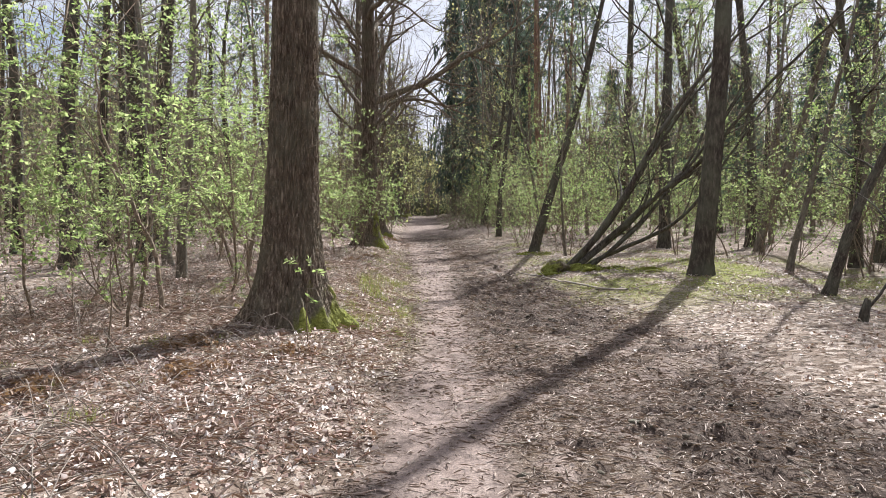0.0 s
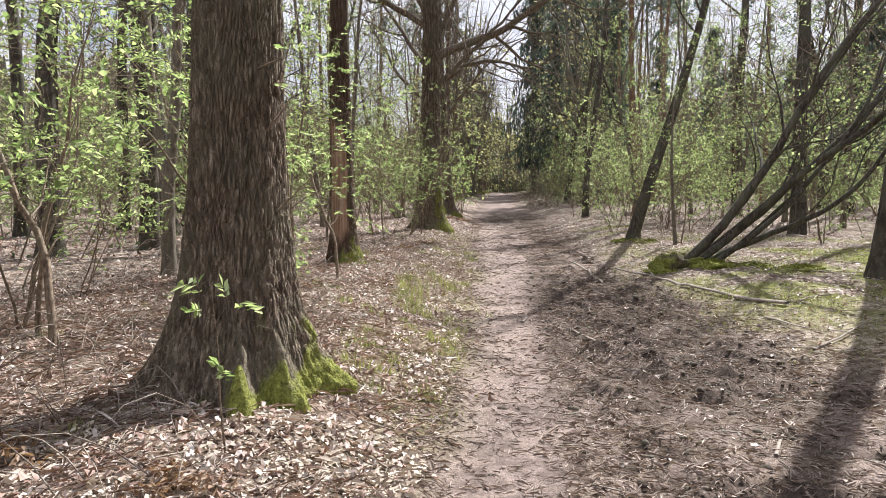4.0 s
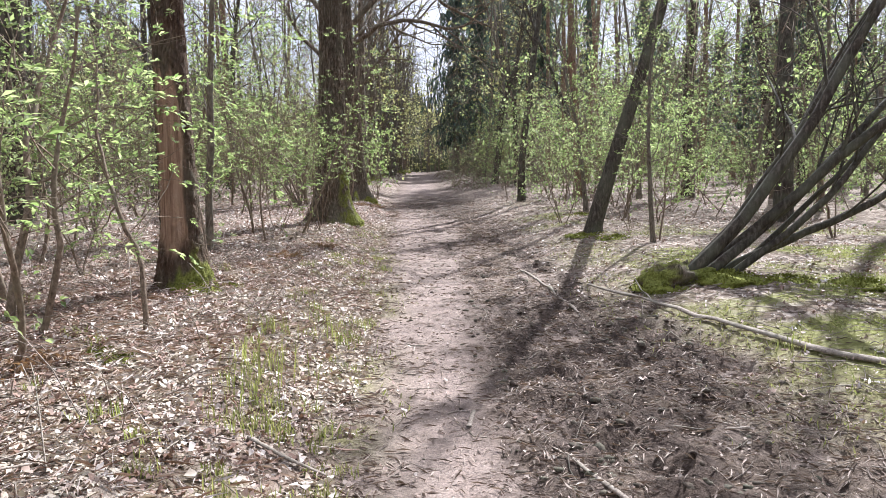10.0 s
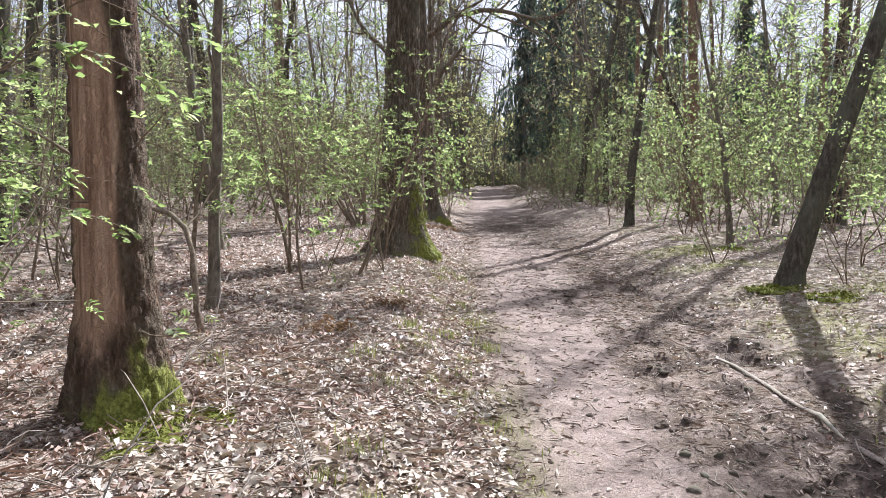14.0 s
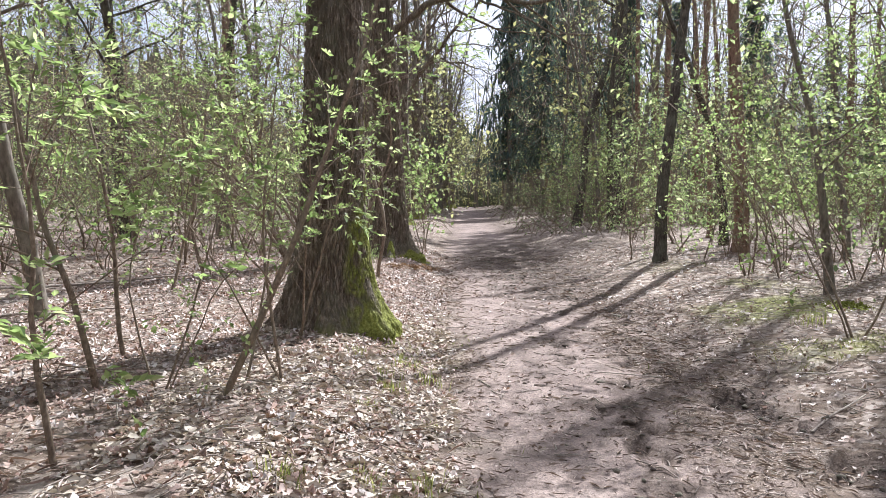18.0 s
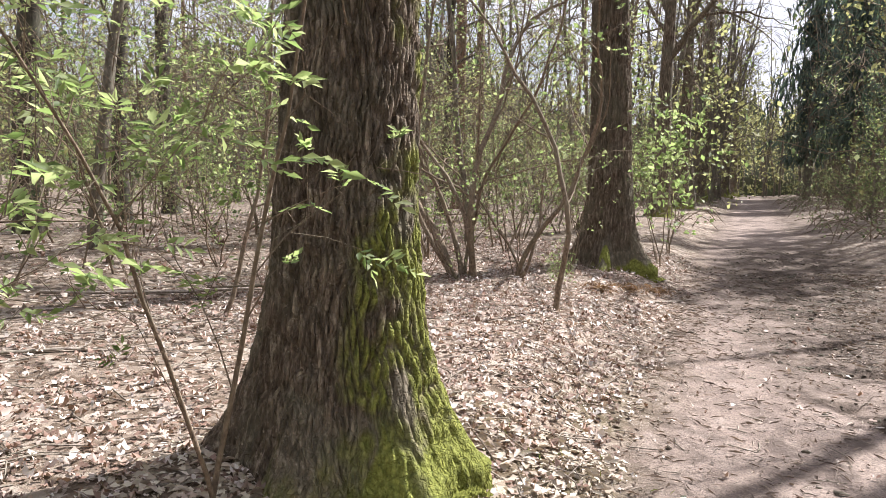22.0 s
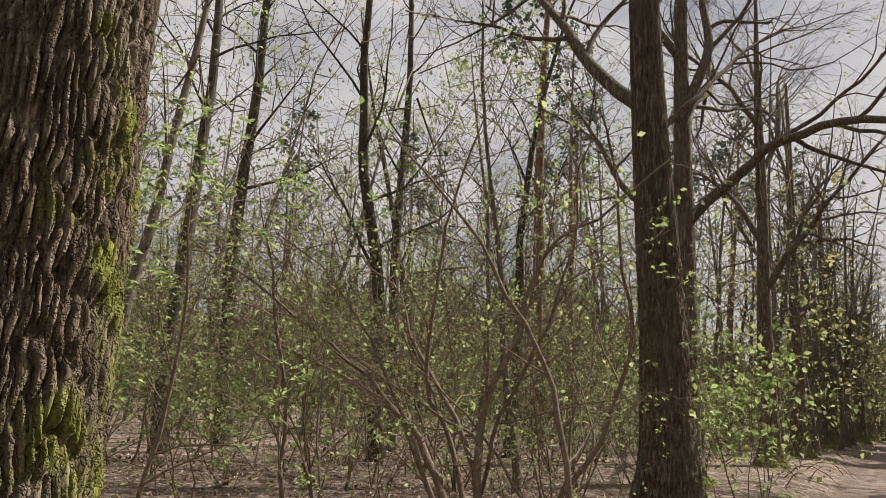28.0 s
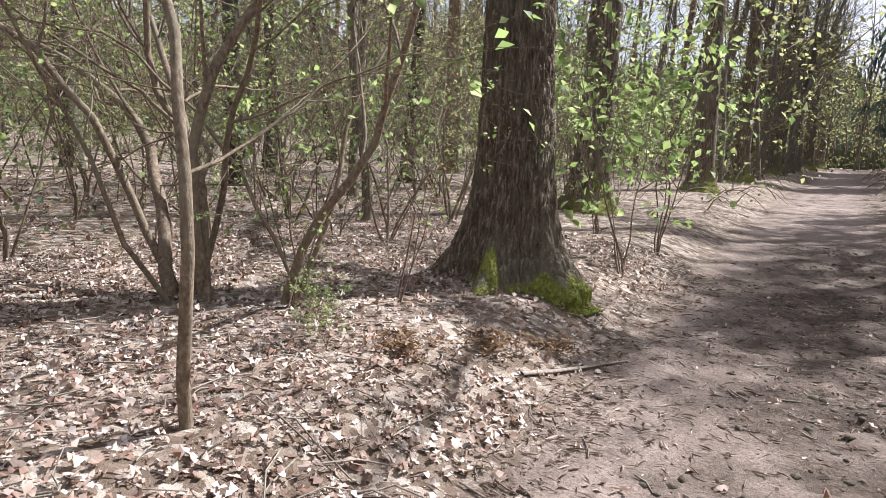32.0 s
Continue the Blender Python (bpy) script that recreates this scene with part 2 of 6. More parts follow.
def maths(nt, op, a, b=0.0):
    m = node(nt, "Math", operation=op)
    for sock, value in zip(m.inputs, (a, b)):
        if isinstance(value, (int, float)):
            sock.default_value = value
        else:
            nt.links.new(value, sock)
    return m.outputs[0]


def clampf(nt, fac, lo, hi):
    m = nt.nodes.new("ShaderNodeMapRange")
    m.inputs["From Min"].default_value, m.inputs["From Max"].default_value = lo, hi
    nt.links.new(fac, m.inputs["Value"])
    return m.outputs["Result"]


def attribute(nt, name):
    return node(nt, "Attribute", attribute_name=name).outputs["Fac"]


def finish(nt, colour, rough=0.85, bump=None, strength=0.5, depth=0.02, spec=0.25, translucent=None, share=0.4):
    out = nt.nodes.new("ShaderNodeOutputMaterial")
    b = nt.nodes.new("ShaderNodeBsdfPrincipled")
    b.inputs["Specular IOR Level"].default_value = spec
    for sock, value in ((b.inputs["Base Color"], colour), (b.inputs["Roughness"], rough)):
        if isinstance(value, tuple):
            sock.default_value = (*value, 1)
        elif isinstance(value, float):
            sock.default_value = value
        else:
            nt.links.new(value, sock)
    if bump is not None:
        n = node(nt, "Bump", Strength=strength, Distance=depth)
        nt.links.new(bump, n.inputs["Height"])
        nt.links.new(n.outputs["Normal"], b.inputs["Normal"])
    if translucent is None:
        nt.links.new(b.outputs["BSDF"], out.inputs["Surface"])
        return
    tr = nt.nodes.new("ShaderNodeBsdfTranslucent")
    nt.links.new(translucent, tr.inputs["Color"])
    m = nt.nodes.new("ShaderNodeMixShader")
    m.inputs["Fac"].default_value = share
    nt.links.new(b.outputs["BSDF"], m.inputs[1])
    nt.links.new(tr.outputs["BSDF"], m.inputs[2])
    nt.links.new(m.outputs["Shader"], out.inputs["Surface"])


def object_coords(nt):
    return nt.nodes.new("ShaderNodeTexCoord").outputs["Object"]


def stretched(nt, vec, x, y, z):
    m = nt.nodes.new("ShaderNodeMapping")
    m.inputs["Scale"].default_value = (x, y, z)
    nt.links.new(vec, m.inputs["Vector"])
    return m.outputs["Vector"]


def ground_material():
    m, nt = material("forest_floor")
    co = object_coords(nt)
    # old leaves: flakes of many browns
    cells = node(nt, "TexVoronoi", Scale=17.0, Randomness=1.0)
    warp = mix(nt, 0.12, co, noise_at(nt, co, 9.0, 3, 0.6, "Color"))
    nt.links.new(warp, cells.inputs["Vector"])
    sep = nt.nodes.new("ShaderNodeSeparateColor")
    nt.links.new(cells.outputs["Color"], sep.inputs["Color"])
    flakes = ramp(nt, sep.outputs["Red"], [(0.0, (0.11, 0.08, 0.06)), (0.35, (0.22, 0.16, 0.122)), (0.65, (0.37, 0.29, 0.235)), (1.0, (0.58, 0.49, 0.42))])
    soil = ramp(nt, noise_at(nt, co, 22.0, 6), [(0.3, (0.06, 0.042, 0.03)), (0.7, (0.20, 0.145, 0.105))])
    patch = noise_at(nt, co, 1.1, 5, 0.65)
    litter = mix(nt, clampf(nt, patch, 0.36, 0.62), mix(nt, 0.55, flakes, soil), flakes)
    # sand with crumbs
    fine = noise_at(nt, co, 60.0, 6, 0.75)
    mid = noise_at(nt, co, 6.0, 6, 0.7)
    sand = ramp(nt, mid, [(0.25, (0.22, 0.16, 0.135)), (0.5, (0.385, 0.295, 0.252)), (0.75, (0.50, 0.40, 0.35))])
    sand = mix(nt, clampf(nt, fine, 0.42, 0.68), sand, (0.15, 0.115, 0.10))
    sand = mix(nt, clampf(nt, noise_at(nt, co, 2.6, 8, 0.75), 0.5, 0.62), sand, (0.17, 0.128, 0.11))
    sand = mix(nt, clampf(nt, noise_at(nt, co, 24.0, 6, 0.75), 0.56, 0.66), sand, (0.09, 0.066, 0.055))
    # track: trodden leaves, twigs and sand
    track = mix(nt, clampf(nt, noise_at(nt, co, 3.1, 8, 0.72), 0.46, 0.60), mix(nt, clampf(nt, fine, 0.36, 0.52), flakes, soil), sand)
    mud = ramp(nt, noise_at(nt, co, 13.0, 6, 0.7), [(0.3, (0.026, 0.018, 0.014)), (0.52, (0.082, 0.058, 0.046)), (0.75, (0.22, 0.165, 0.132))])
    moss = ramp(nt, noise_at(nt, co, 16.0, 6, 0.7), [(0.25, (0.07, 0.07, 0.022)), (0.5, (0.23, 0.235, 0.065)), (0.75, (0.43, 0.42, 0.17))])
    col = mix(nt, attribute(nt, "track"), litter, track)
    col = mix(nt, attribute(nt, "sandy"), col, sand)
    col = mix(nt, attribute(nt, "muddy"), col, mud)
    col = mix(nt, maths(nt, "MULTIPLY", attribute(nt, "mossy"), clampf(nt, noise_at(nt, co, 5.0, 5), 0.25, 0.5)), col, moss)
    h = maths(nt, "ADD", maths(nt, "MULTIPLY", sep.outputs["Green"], 0.6), maths(nt, "ADD", maths(nt, "MULTIPLY", noise_at(nt, co, 30.0, 6, 0.7), 0.8), maths(nt, "MULTIPLY", fine, 0.3)))
    h = maths(nt, "ADD", h, maths(nt, "MULTIPLY", attribute(nt, "muddy"), maths(nt, "MULTIPLY", noise_at(nt, co, 9.0, 6, 0.62), 4.0)))
    finish(nt, col, 0.92, h, 0.9, 0.022, 0.15)
    return m


def bark_material(name, dark, mid, light, moss=0.0, stretch=0.16, scale=30.0, strip=False, cracks=0.0):
    m, nt = material(name)
    co = object_coords(nt)
    v = stretched(nt, co, 1, 1, stretch)
    ridges = noise_at(nt, v, scale, 6, 0.65)
    col = ramp(nt, ridges, [(0.3, dark), (0.52, mid), (0.75, light)])
    col = mix(nt, clampf(nt, noise_at(nt, co, 2.3, 5), 0.42, 0.75), col, tuple(0.6 * a + 0.4 * b for a, b in zip(mid, (0.20, 0.22, 0.15))))
    col = mix(nt, clampf(nt, noise_at(nt, co, 40.0, 4), 0.62, 0.8), col, light)
    height = maths(nt, "ADD", ridges, maths(nt, "MULTIPLY", noise_at(nt, v, scale * 3, 4), 0.4))
    if cracks:
        crack = node(nt, "TexVoronoi", feature="DISTANCE_TO_EDGE", Scale=cracks, Randomness=1.0)
        nt.links.new(mix(nt, 0.10, stretched(nt, co, 1, 1, 0.26), noise_at(nt, co, 14.0, 4, 0.6, "Color")), crack.inputs["Vector"])
        height = maths(nt, "ADD", clampf(nt, crack.outputs["Distance"], 0.0, 0.2), maths(nt, "ADD", maths(nt, "MULTIPLY", height, 0.7), maths(nt, "MULTIPLY", noise_at(nt, co, 110.0, 4, 0.7), 0.2)))
    if strip:
        wood = ramp(nt, noise_at(nt, stretched(nt, co, 1, 1, 0.06), 28.0, 5), [(0.3, (0.20, 0.115, 0.075)), (0.55, (0.43, 0.28, 0.195)), (0.8, (0.60, 0.44, 0.325))])
        col = mix(nt, attribute(nt, "bare"), col, wood)
    if moss:
        green = ramp(nt, noise_at(nt, co, 34.0, 6, 0.7), [(0.28, (0.07, 0.075, 0.02)), (0.52, (0.24, 0.25, 0.055)), (0.78, (0.44, 0.44, 0.13))])
        col = mix(nt, attribute(nt, "mossy"), col, green)
    finish(nt, col, 0.9, height, 0.9 if cracks else 0.7, 0.011, 0.2)
    return m


def leaf_material(name, stops, through_stops, share=0.45, rough=0.55):
    m, nt = material(name)
    geo = nt.nodes.new("ShaderNodeNewGeometry")
    rnd = geo.outputs["Random Per Island"]
    co = object_coords(nt)
    grain = noise_at(nt, co, 45.0, 3)
    col = mix(nt, 0.25, ramp(nt, rnd, stops), ramp(nt, grain, stops))
    finish(nt, col, rough, None, spec=0.3, translucent=ramp(nt, rnd, through_stops), share=share)
    return m


GROUND = ground_material()
OAK_BARK = bark_material("oak_bark", (0.036, 0.026, 0.019), (0.165, 0.122, 0.089), (0.52, 0.43, 0.33), moss=1.0, cracks=36.0)
TORN_BARK = bark_material("torn_bark", (0.04, 0.024, 0.017), (0.12, 0.074, 0.052), (0.28, 0.20, 0.15), moss=1.0, strip=True, cracks=40.0)
DARK_BARK = bark_material("dark_bark", (0.024, 0.019, 0.015), (0.066, 0.053, 0.042), (0.18, 0.152, 0.122), scale=24.0, stretch=0.3)
GREY_BARK = bark_material("grey_bark", (0.06, 0.048, 0.037), (0.155, 0.126, 0.10), (0.29, 0.25, 0.20), scale=22.0, stretch=0.35)
PINE_BARK = bark_material("pine_bark", (0.07, 0.042, 0.03), (0.20, 0.122, 0.085), (0.34, 0.22, 0.155), scale=18.0, stretch=0.35)
TWIG_BARK = bark_material("twig_bark", (0.075, 0.052, 0.037), (0.20, 0.145, 0.105), (0.38, 0.30, 0.225), scale=40.0, stretch=0.6)
DEAD_WOOD = bark_material("dead_wood", (0.13, 0.10, 0.08), (0.30, 0.245, 0.205), (0.48, 0.41, 0.36), scale=36.0, stretch=0.5)
SPRING_LEAF = leaf_material("spring_leaf", [(0.0, (0.06, 0.095, 0.035)), (0.5, (0.13, 0.175, 0.065)), (1.0, (0.25, 0.29, 0.13))],
                            [(0.0, (0.22, 0.32, 0.09)), (0.5, (0.42, 0.53, 0.18)), (1.0, (0.66, 0.72, 0.34))], 0.55)
THICKET_LEAF = leaf_material("thicket_leaf", [(0.0, (0.04, 0.055, 0.03)), (0.5, (0.105, 0.13, 0.065)), (1.0, (0.28, 0.31, 0.17))],
                             [(0.0, (0.11, 0.15, 0.06)), (0.5, (0.30, 0.37, 0.15)), (1.0, (0.66, 0.71, 0.37))], 0.5)
BUD_LEAF = leaf_material("bud_leaf", [(0.0, (0.14, 0.12, 0.05)), (0.5, (0.19, 0.20, 0.08)), (1.0, (0.30, 0.28, 0.13))],
                         [(0.0, (0.34, 0.32, 0.12)), (1.0, (0.60, 0.60, 0.26))], 0.5)
# needles with the haze of distance put into the colour: paler, blue-grey
HAZY_NEEDLES = leaf_material("needles", [(0.0, (0.055, 0.078, 0.07)), (0.6, (0.11, 0.14, 0.125)), (1.0, (0.18, 0.22, 0.185))],
                        [(0.0, (0.06, 0.09, 0.06)), (1.0, (0.14, 0.19, 0.11))], 0.4, 0.6)
DRY_LEAF = leaf_material("dry_leaf", [(0.0, (0.07, 0.042, 0.032)), (0.25, (0.21, 0.115, 0.083)), (0.48, (0.39, 0.27, 0.22)), (0.74, (0.56, 0.465, 0.41)), (1.0, (0.80, 0.74, 0.70))],
                         [(0.0, (0.18, 0.10, 0.05)), (1.0, (0.42, 0.28, 0.17))], 0.15, 0.5)
GRASS = leaf_material("grass_blade", [(0.0, (0.11, 0.115, 0.035)), (0.55, (0.25, 0.245, 0.08)), (1.0, (0.50, 0.44, 0.25))],
                      [(0.0, (0.2, 0.26, 0.05)), (1.0, (0.5, 0.5, 0.16))], 0.4)
FERN_DRY = leaf_material("dry_fern", [(0.0, (0.13, 0.075, 0.045)), (1.0, (0.34, 0.235, 0.155))], [(0.0, (0.25, 0.12, 0.05)), (1.0, (0.4, 0.24, 0.1))], 0.3)
BLEACHED = leaf_material("bleached_leaf", [(0.0, (0.31, 0.235, 0.18)), (0.5, (0.49, 0.405, 0.325)), (1.0, (0.71, 0.63, 0.52))], [(0.0, (0.3, 0.22, 0.14)), (1.0, (0.5, 0.4, 0.27))], 0.12, 0.6)
CRUMB = leaf_material("leaf_crumb", [(0.0, (0.07, 0.048, 0.038)), (0.3, (0.17, 0.118, 0.092)), (0.7, (0.34, 0.255, 0.205)), (1.0, (0.58, 0.48, 0.41))],
                      [(0.0, (0.12, 0.08, 0.05)), (1.0, (0.35, 0.25, 0.16))], 0.12, 0.6)
CLOD = bark_material("mud_clod", (0.026, 0.018, 0.014), (0.088, 0.064, 0.05), (0.22, 0.165, 0.132), scale=30.0, stretch=1.0)


def moss_material():
    m, nt = material("moss_cushion")
    co = object_coords(nt)
    col = ramp(nt, noise_at(nt, co, 30.0, 6, 0.7), [(0.25, (0.06, 0.065, 0.016)), (0.55, (0.24, 0.25, 0.055)), (0.8, (0.45, 0.45, 0.13))])
    finish(nt, col, 0.95, noise_at(nt, co, 90.0, 5, 0.8), 0.9, 0.015, 0.1)
    return m


MOSS = moss_material()


def woods_material():
    m, nt = material("distant_woods")
    co = object_coords(nt)
    a = noise_at(nt, stretched(nt, co, 1, 1, 0.12), 0.9, 6, 0.7)
    b = noise_at(nt, co, 0.25, 6, 0.7)
    col = mix(nt, clampf(nt, b, 0.35, 0.7), ramp(nt, a, [(0.3, (0.055, 0.055, 0.04)), (0.7, (0.15, 0.15, 0.11))]), (0.12, 0.14, 0.085))
    finish(nt, col, 1.0, None, spec=0.0)
    return m


DISTANT = woods_material()


# ---- the ground ----
def build_ground():
    def axis(dense_a, dense_b, step, far_a, far_b):
        mid = np.arange(dense_a, dense_b + step / 2, step)
        grow_out = np.cumsum(step * 1.22 ** np.arange(1, 60))
        lo = (dense_a - grow_out)[(dense_a - grow_out) > far_a][::-1]
        hi = (dense_b + grow_out)[(dense_b + grow_out) < far_b]
        return np.concatenate([[far_a], lo, mid, hi, [far_b]])
    xs, ys = axis(-6.5, 6.0, 0.05, -1500, 1500), axis(1.5, 40.0, 0.06, -1500, 1500)
    gx, gy = np.meshgrid(xs, ys)
    x, y = gx.ravel(), gy.ravel()
    z = ground_z(x, y)
    path, mud, moss, strip = path_mask(x, y), mud_mask(x, y), moss_mask(x, y), strip_mask(x, y)
    nx, ny = len(xs), len(ys)
    i = (np.arange(ny - 1)[:, None] * nx + np.arange(nx - 1)[None]).ravel()
    s = Soup()
    s.add(np.stack([x, y, z], -1), np.stack([i, i + 1, i + nx + 1, i + nx], -1))
    me = s.mesh("ground", True, track=path, sandy=strip * path * (1 - mud), muddy=mud, mossy=moss * (1 - mud))
    tagged(part("ground", me, GROUND), "leaf-strewn forest floor with a trodden sandy track and dark churned mud", "ground", kind="structure")


build_ground()


# ---- how trees grow ----
def turned(rng, d, angle, spin=None):
    """d bent by angle (radians) to a random side."""
    d = d / math.sqrt(d @ d)
    a = np.array([d[1], -d[0], 0.0]) if abs(d[2]) < 0.95 else np.array([0.0, d[2], -d[1]])
    a /= math.sqrt(a @ a)
    b = d[TURN_A] * a[TURN_B] - d[TURN_B] * a[TURN_A]
    s = rng.uniform(0, 2 * math.pi) if spin is None else spin
    return d * math.cos(angle) + (a * math.cos(s) + b * math.sin(s)) * math.sin(angle)


def limb_line(rng, p, d, length, step, wobble, lift):
    k = max(2, int(length / step) + 1)
    d = np.array(d, float)
    d = d / math.sqrt(d @ d) + np.cumsum(rng.normal(0, wobble, (k, 3)) + (0, 0, lift), 0)
    d *= (length / k) / np.sqrt((d * d).sum(1))[:, None]
    return np.vstack([p, p + np.cumsum(d, 0)])


def branch(soup, rng, p, d, length, r, level, spec, sites):
    """A limb with its side branches; the last level's points go to sites as (place, way)."""
    s = spec[level]
    pts = limb_line(rng, p, d, length, s["step"], s["wobble"], s["lift"])
    f = np.linspace(0, 1, len(pts))
    soup.tube(pts, r * (1 - f * s.get("taper", 0.8)), s["seg"], cap=level == 0)
    if level + 1 == len(spec):
        for j in range(1, len(pts)):
            sites.append((pts[j], pts[j] - pts[j - 1]))
        return
    n = s["n"]
    for c in range(n):
        g = s.get("from", 0.25) + (1 - s.get("from", 0.25)) * (c + rng.uniform(0.2, 0.9)) / n
        j = min(len(pts) - 2, int(g * (len(pts) - 1)))
        u = g * (len(pts) - 1) - j
        q = pts[j] + (pts[j + 1] - pts[j]) * u
        way = turned(rng, pts[j + 1] - pts[j], rng.uniform(*s["angle"]))
        branch(soup, rng, q, way, length * rng.uniform(*s["ratio"]) * (1.15 - 0.5 * g), max(0.002, r * (1 - g * 0.7) * s.get("thin", 0.5)), level + 1, spec, sites)


def leaf_set(soup, rng, at, way, size, spread=1.0, wide=(0.26, 0.42)):
    """Small folded leaves: arrays of places and ways."""
    n = len(at)
    if not n:
        return
    d = way / (np.linalg.norm(way, axis=1)[:, None] + 1e-9) + rng.normal(0, spread, (n, 3))
    d /= np.linalg.norm(d, axis=1)[:, None] + 1e-9
    up = rng.normal(0, 0.7, (n, 3)) + [0, 0, 1.0]
    side = np.cross(d, up)
    side /= np.linalg.norm(side, axis=1)[:, None] + 1e-9
    nor = np.cross(side, d)
    size = size[:, None]
    w = size * rng.uniform(*wide, (n, 1))
    a, tip = at, at + d * size - nor * size * 0.12
    mid = at + d * size * 0.5
    l, r = mid + side * w + nor * w * 0.35, mid - side * w + nor * w * 0.35
    v = np.stack([a, l, tip, r], 1).reshape(-1, 3)
    i = np.arange(n)[:, None] * 4
    soup.add(v, None, np.vstack([i + [0, 1, 2], i + [0, 2, 3]]))


def pinnate_set(soup, rng, at, way, size, pairs=3):
    """Feathered leaves: pairs of leaflets along a drooping rib, and one at its end."""
    n = len(at)
    d = way / (np.linalg.norm(way, axis=1)[:, None] + 1e-9) + rng.normal(0, 0.7, (n, 3))
    d[:, 2] *= 0.5
    d /= np.linalg.norm(d, axis=1)[:, None] + 1e-9
    side = np.cross(d, rng.normal(0, 0.35, (n, 3)) + [0, 0, 1.0])
    side /= np.linalg.norm(side, axis=1)[:, None] + 1e-9
    s = size[:, None]
    for k in range(pairs):
        f = 0.3 + 0.6 * k / pairs
        p = at + d * s * f - [0, 0, 1] * s * 0.25 * f * f
        for e in (-1, 1):
            leaf_set(soup, rng, p, side * e + d * 0.6, size * rng.uniform(0.36, 0.52), 0.12, (0.15, 0.23))
    leaf_set(soup, rng, at + d * s * 0.85 - [0, 0, 1] * s * 0.2, d, size * 0.45, 0.12, (0.16, 0.25))


def leaves_at(soup, rng, sites, per, size, keep=1.0, spread=0.9, jitter=0.03, feathered=False):
    if not sites:
        return
    at = np.array([s[0] for s in sites])
    way = np.array([s[1] for s in sites])
    pick = rng.rand(len(at)) < keep
    at, way = np.repeat(at[pick], per, 0), np.repeat(way[pick], per, 0)
    at = at + rng.normal(0, jitter, at.shape)
    if feathered:
        pinnate_set(soup, rng, at, way, rng.uniform(0.6, 1.25, len(at)) * size)
    else:
        leaf_set(soup, rng, at, way, rng.uniform(0.6, 1.25, len(at)) * size, spread)


CROWN = [dict(step=0.5, wobble=0.13, lift=0.05, seg=6, n=6, angle=(0.5, 1.0), ratio=(0.4, 0.65), thin=0.55),
         dict(step=0.35, wobble=0.16, lift=0.03, seg=4, n=5, angle=(0.5, 1.0), ratio=(0.35, 0.6), thin=0.5),
         dict(step=0.55, wobble=0.2, lift=0.02, seg=3, taper=0.7)]


def pole_tree(seed, height, r, limbs, first, reach, leaf, leaf_keep, leaf_size, crook=0.05, per=3, bow=None):
    """Meshes of a slender forest tree: trunk, branches, leaves."""
    rng = np.random.RandomState(seed)
    trunk, boughs, crown, sites = Soup(), [], Soup(), []
    line = limb_line(rng, (0, 0, -0.25), (0, 0, 1), height, 0.5, crook, 0.05)
    if bow:
        line[:, 0] += np.interp(line[:, 2], *bow)
    f = np.linspace(0, 1, len(line))
    rad = r * (1 - 0.86 * f) * (1 + 0.55 * np.exp(-np.clip(line[:, 2] + 0.1, 0, 9) / 0.22))
    trunk.tube(line, rad, 11)
    v = trunk.v[0]
    lump = 1 + 0.22 * (fbm(v[:, 0] * 9, v[:, 1] * 9, v[:, 2] * 1.3, 3) - 0.5)
    axis = np.repeat(line, 11, 0)
    v[:len(axis)] = axis + (v[:len(axis)] - axis) * lump[:len(axis), None]
    for c in range(limbs):
        g = first + (0.97 - first) * (c + rng.rand()) / limbs
        j = min(len(line) - 2, int(g * (len(line) - 1)))
        a = rng.uniform(0, 2 * math.pi)
        e = rng.uniform(0.25, 0.95) + 0.3 * g
        d = np.array([math.cos(a) * math.cos(e), math.sin(a) * math.cos(e), math.sin(e)])
        length = reach * rng.uniform(0.6, 1.2) * (1.15 - 0.65 * g)
        bough = Soup()
        branch(bough, rng, line[j], d, length, max(0.008, rad[j] * 0.34), 0, CROWN, sites)
        boughs.append(bough.mesh("limb"))
    leaves_at(crown, rng, sites, per, leaf_size, leaf_keep)
    return trunk.mesh("trunk"), boughs, crown.mesh("foliage", False)


SPRIG = [dict(step=0.25, wobble=0.17, lift=0.045, seg=5, n=9, angle=(0.6, 1.4), ratio=(0.28, 0.55), thin=0.45, **{"from": 0.2}),
         dict(step=0.25, wobble=0.18, lift=0.0, seg=3, n=4, angle=(0.5, 1.1), ratio=(0.35, 0.6), thin=0.6),
         dict(step=0.14, wobble=0.15, lift=0.0, seg=3, taper=0.6)]


def shrub(seed, stems, height, r, tilt, keep, leaf_size, per=3, spec=SPRIG, feathered=False):
    """Meshes of a shrub or sapling: stems, leaves."""
    rng = np.random.RandomState(seed)
    wood, crown, sites = [], Soup(), []
    for s in range(stems):
        a = rng.uniform(0, 2 * math.pi)
        t = rng.uniform(0.2, 1.0) * tilt
        d = np.array([math.cos(a) * math.sin(t), math.sin(a) * math.sin(t), math.cos(t)])
        base = np.array([math.cos(a), math.sin(a), 0]) * 0.05 * (stems > 1) * rng.rand() + [0, 0, -0.06]
        stem = Soup()
        branch(stem, rng, base, d, height * rng.uniform(0.65, 1.1), r * rng.uniform(0.7, 1.1), 0, spec, sites)
        wood.append(stem.mesh("stem"))
    leaves_at(crown, rng, sites, per, leaf_size, keep, jitter=0.02, feathered=feathered)
    return wood, crown.mesh("foliage", False)


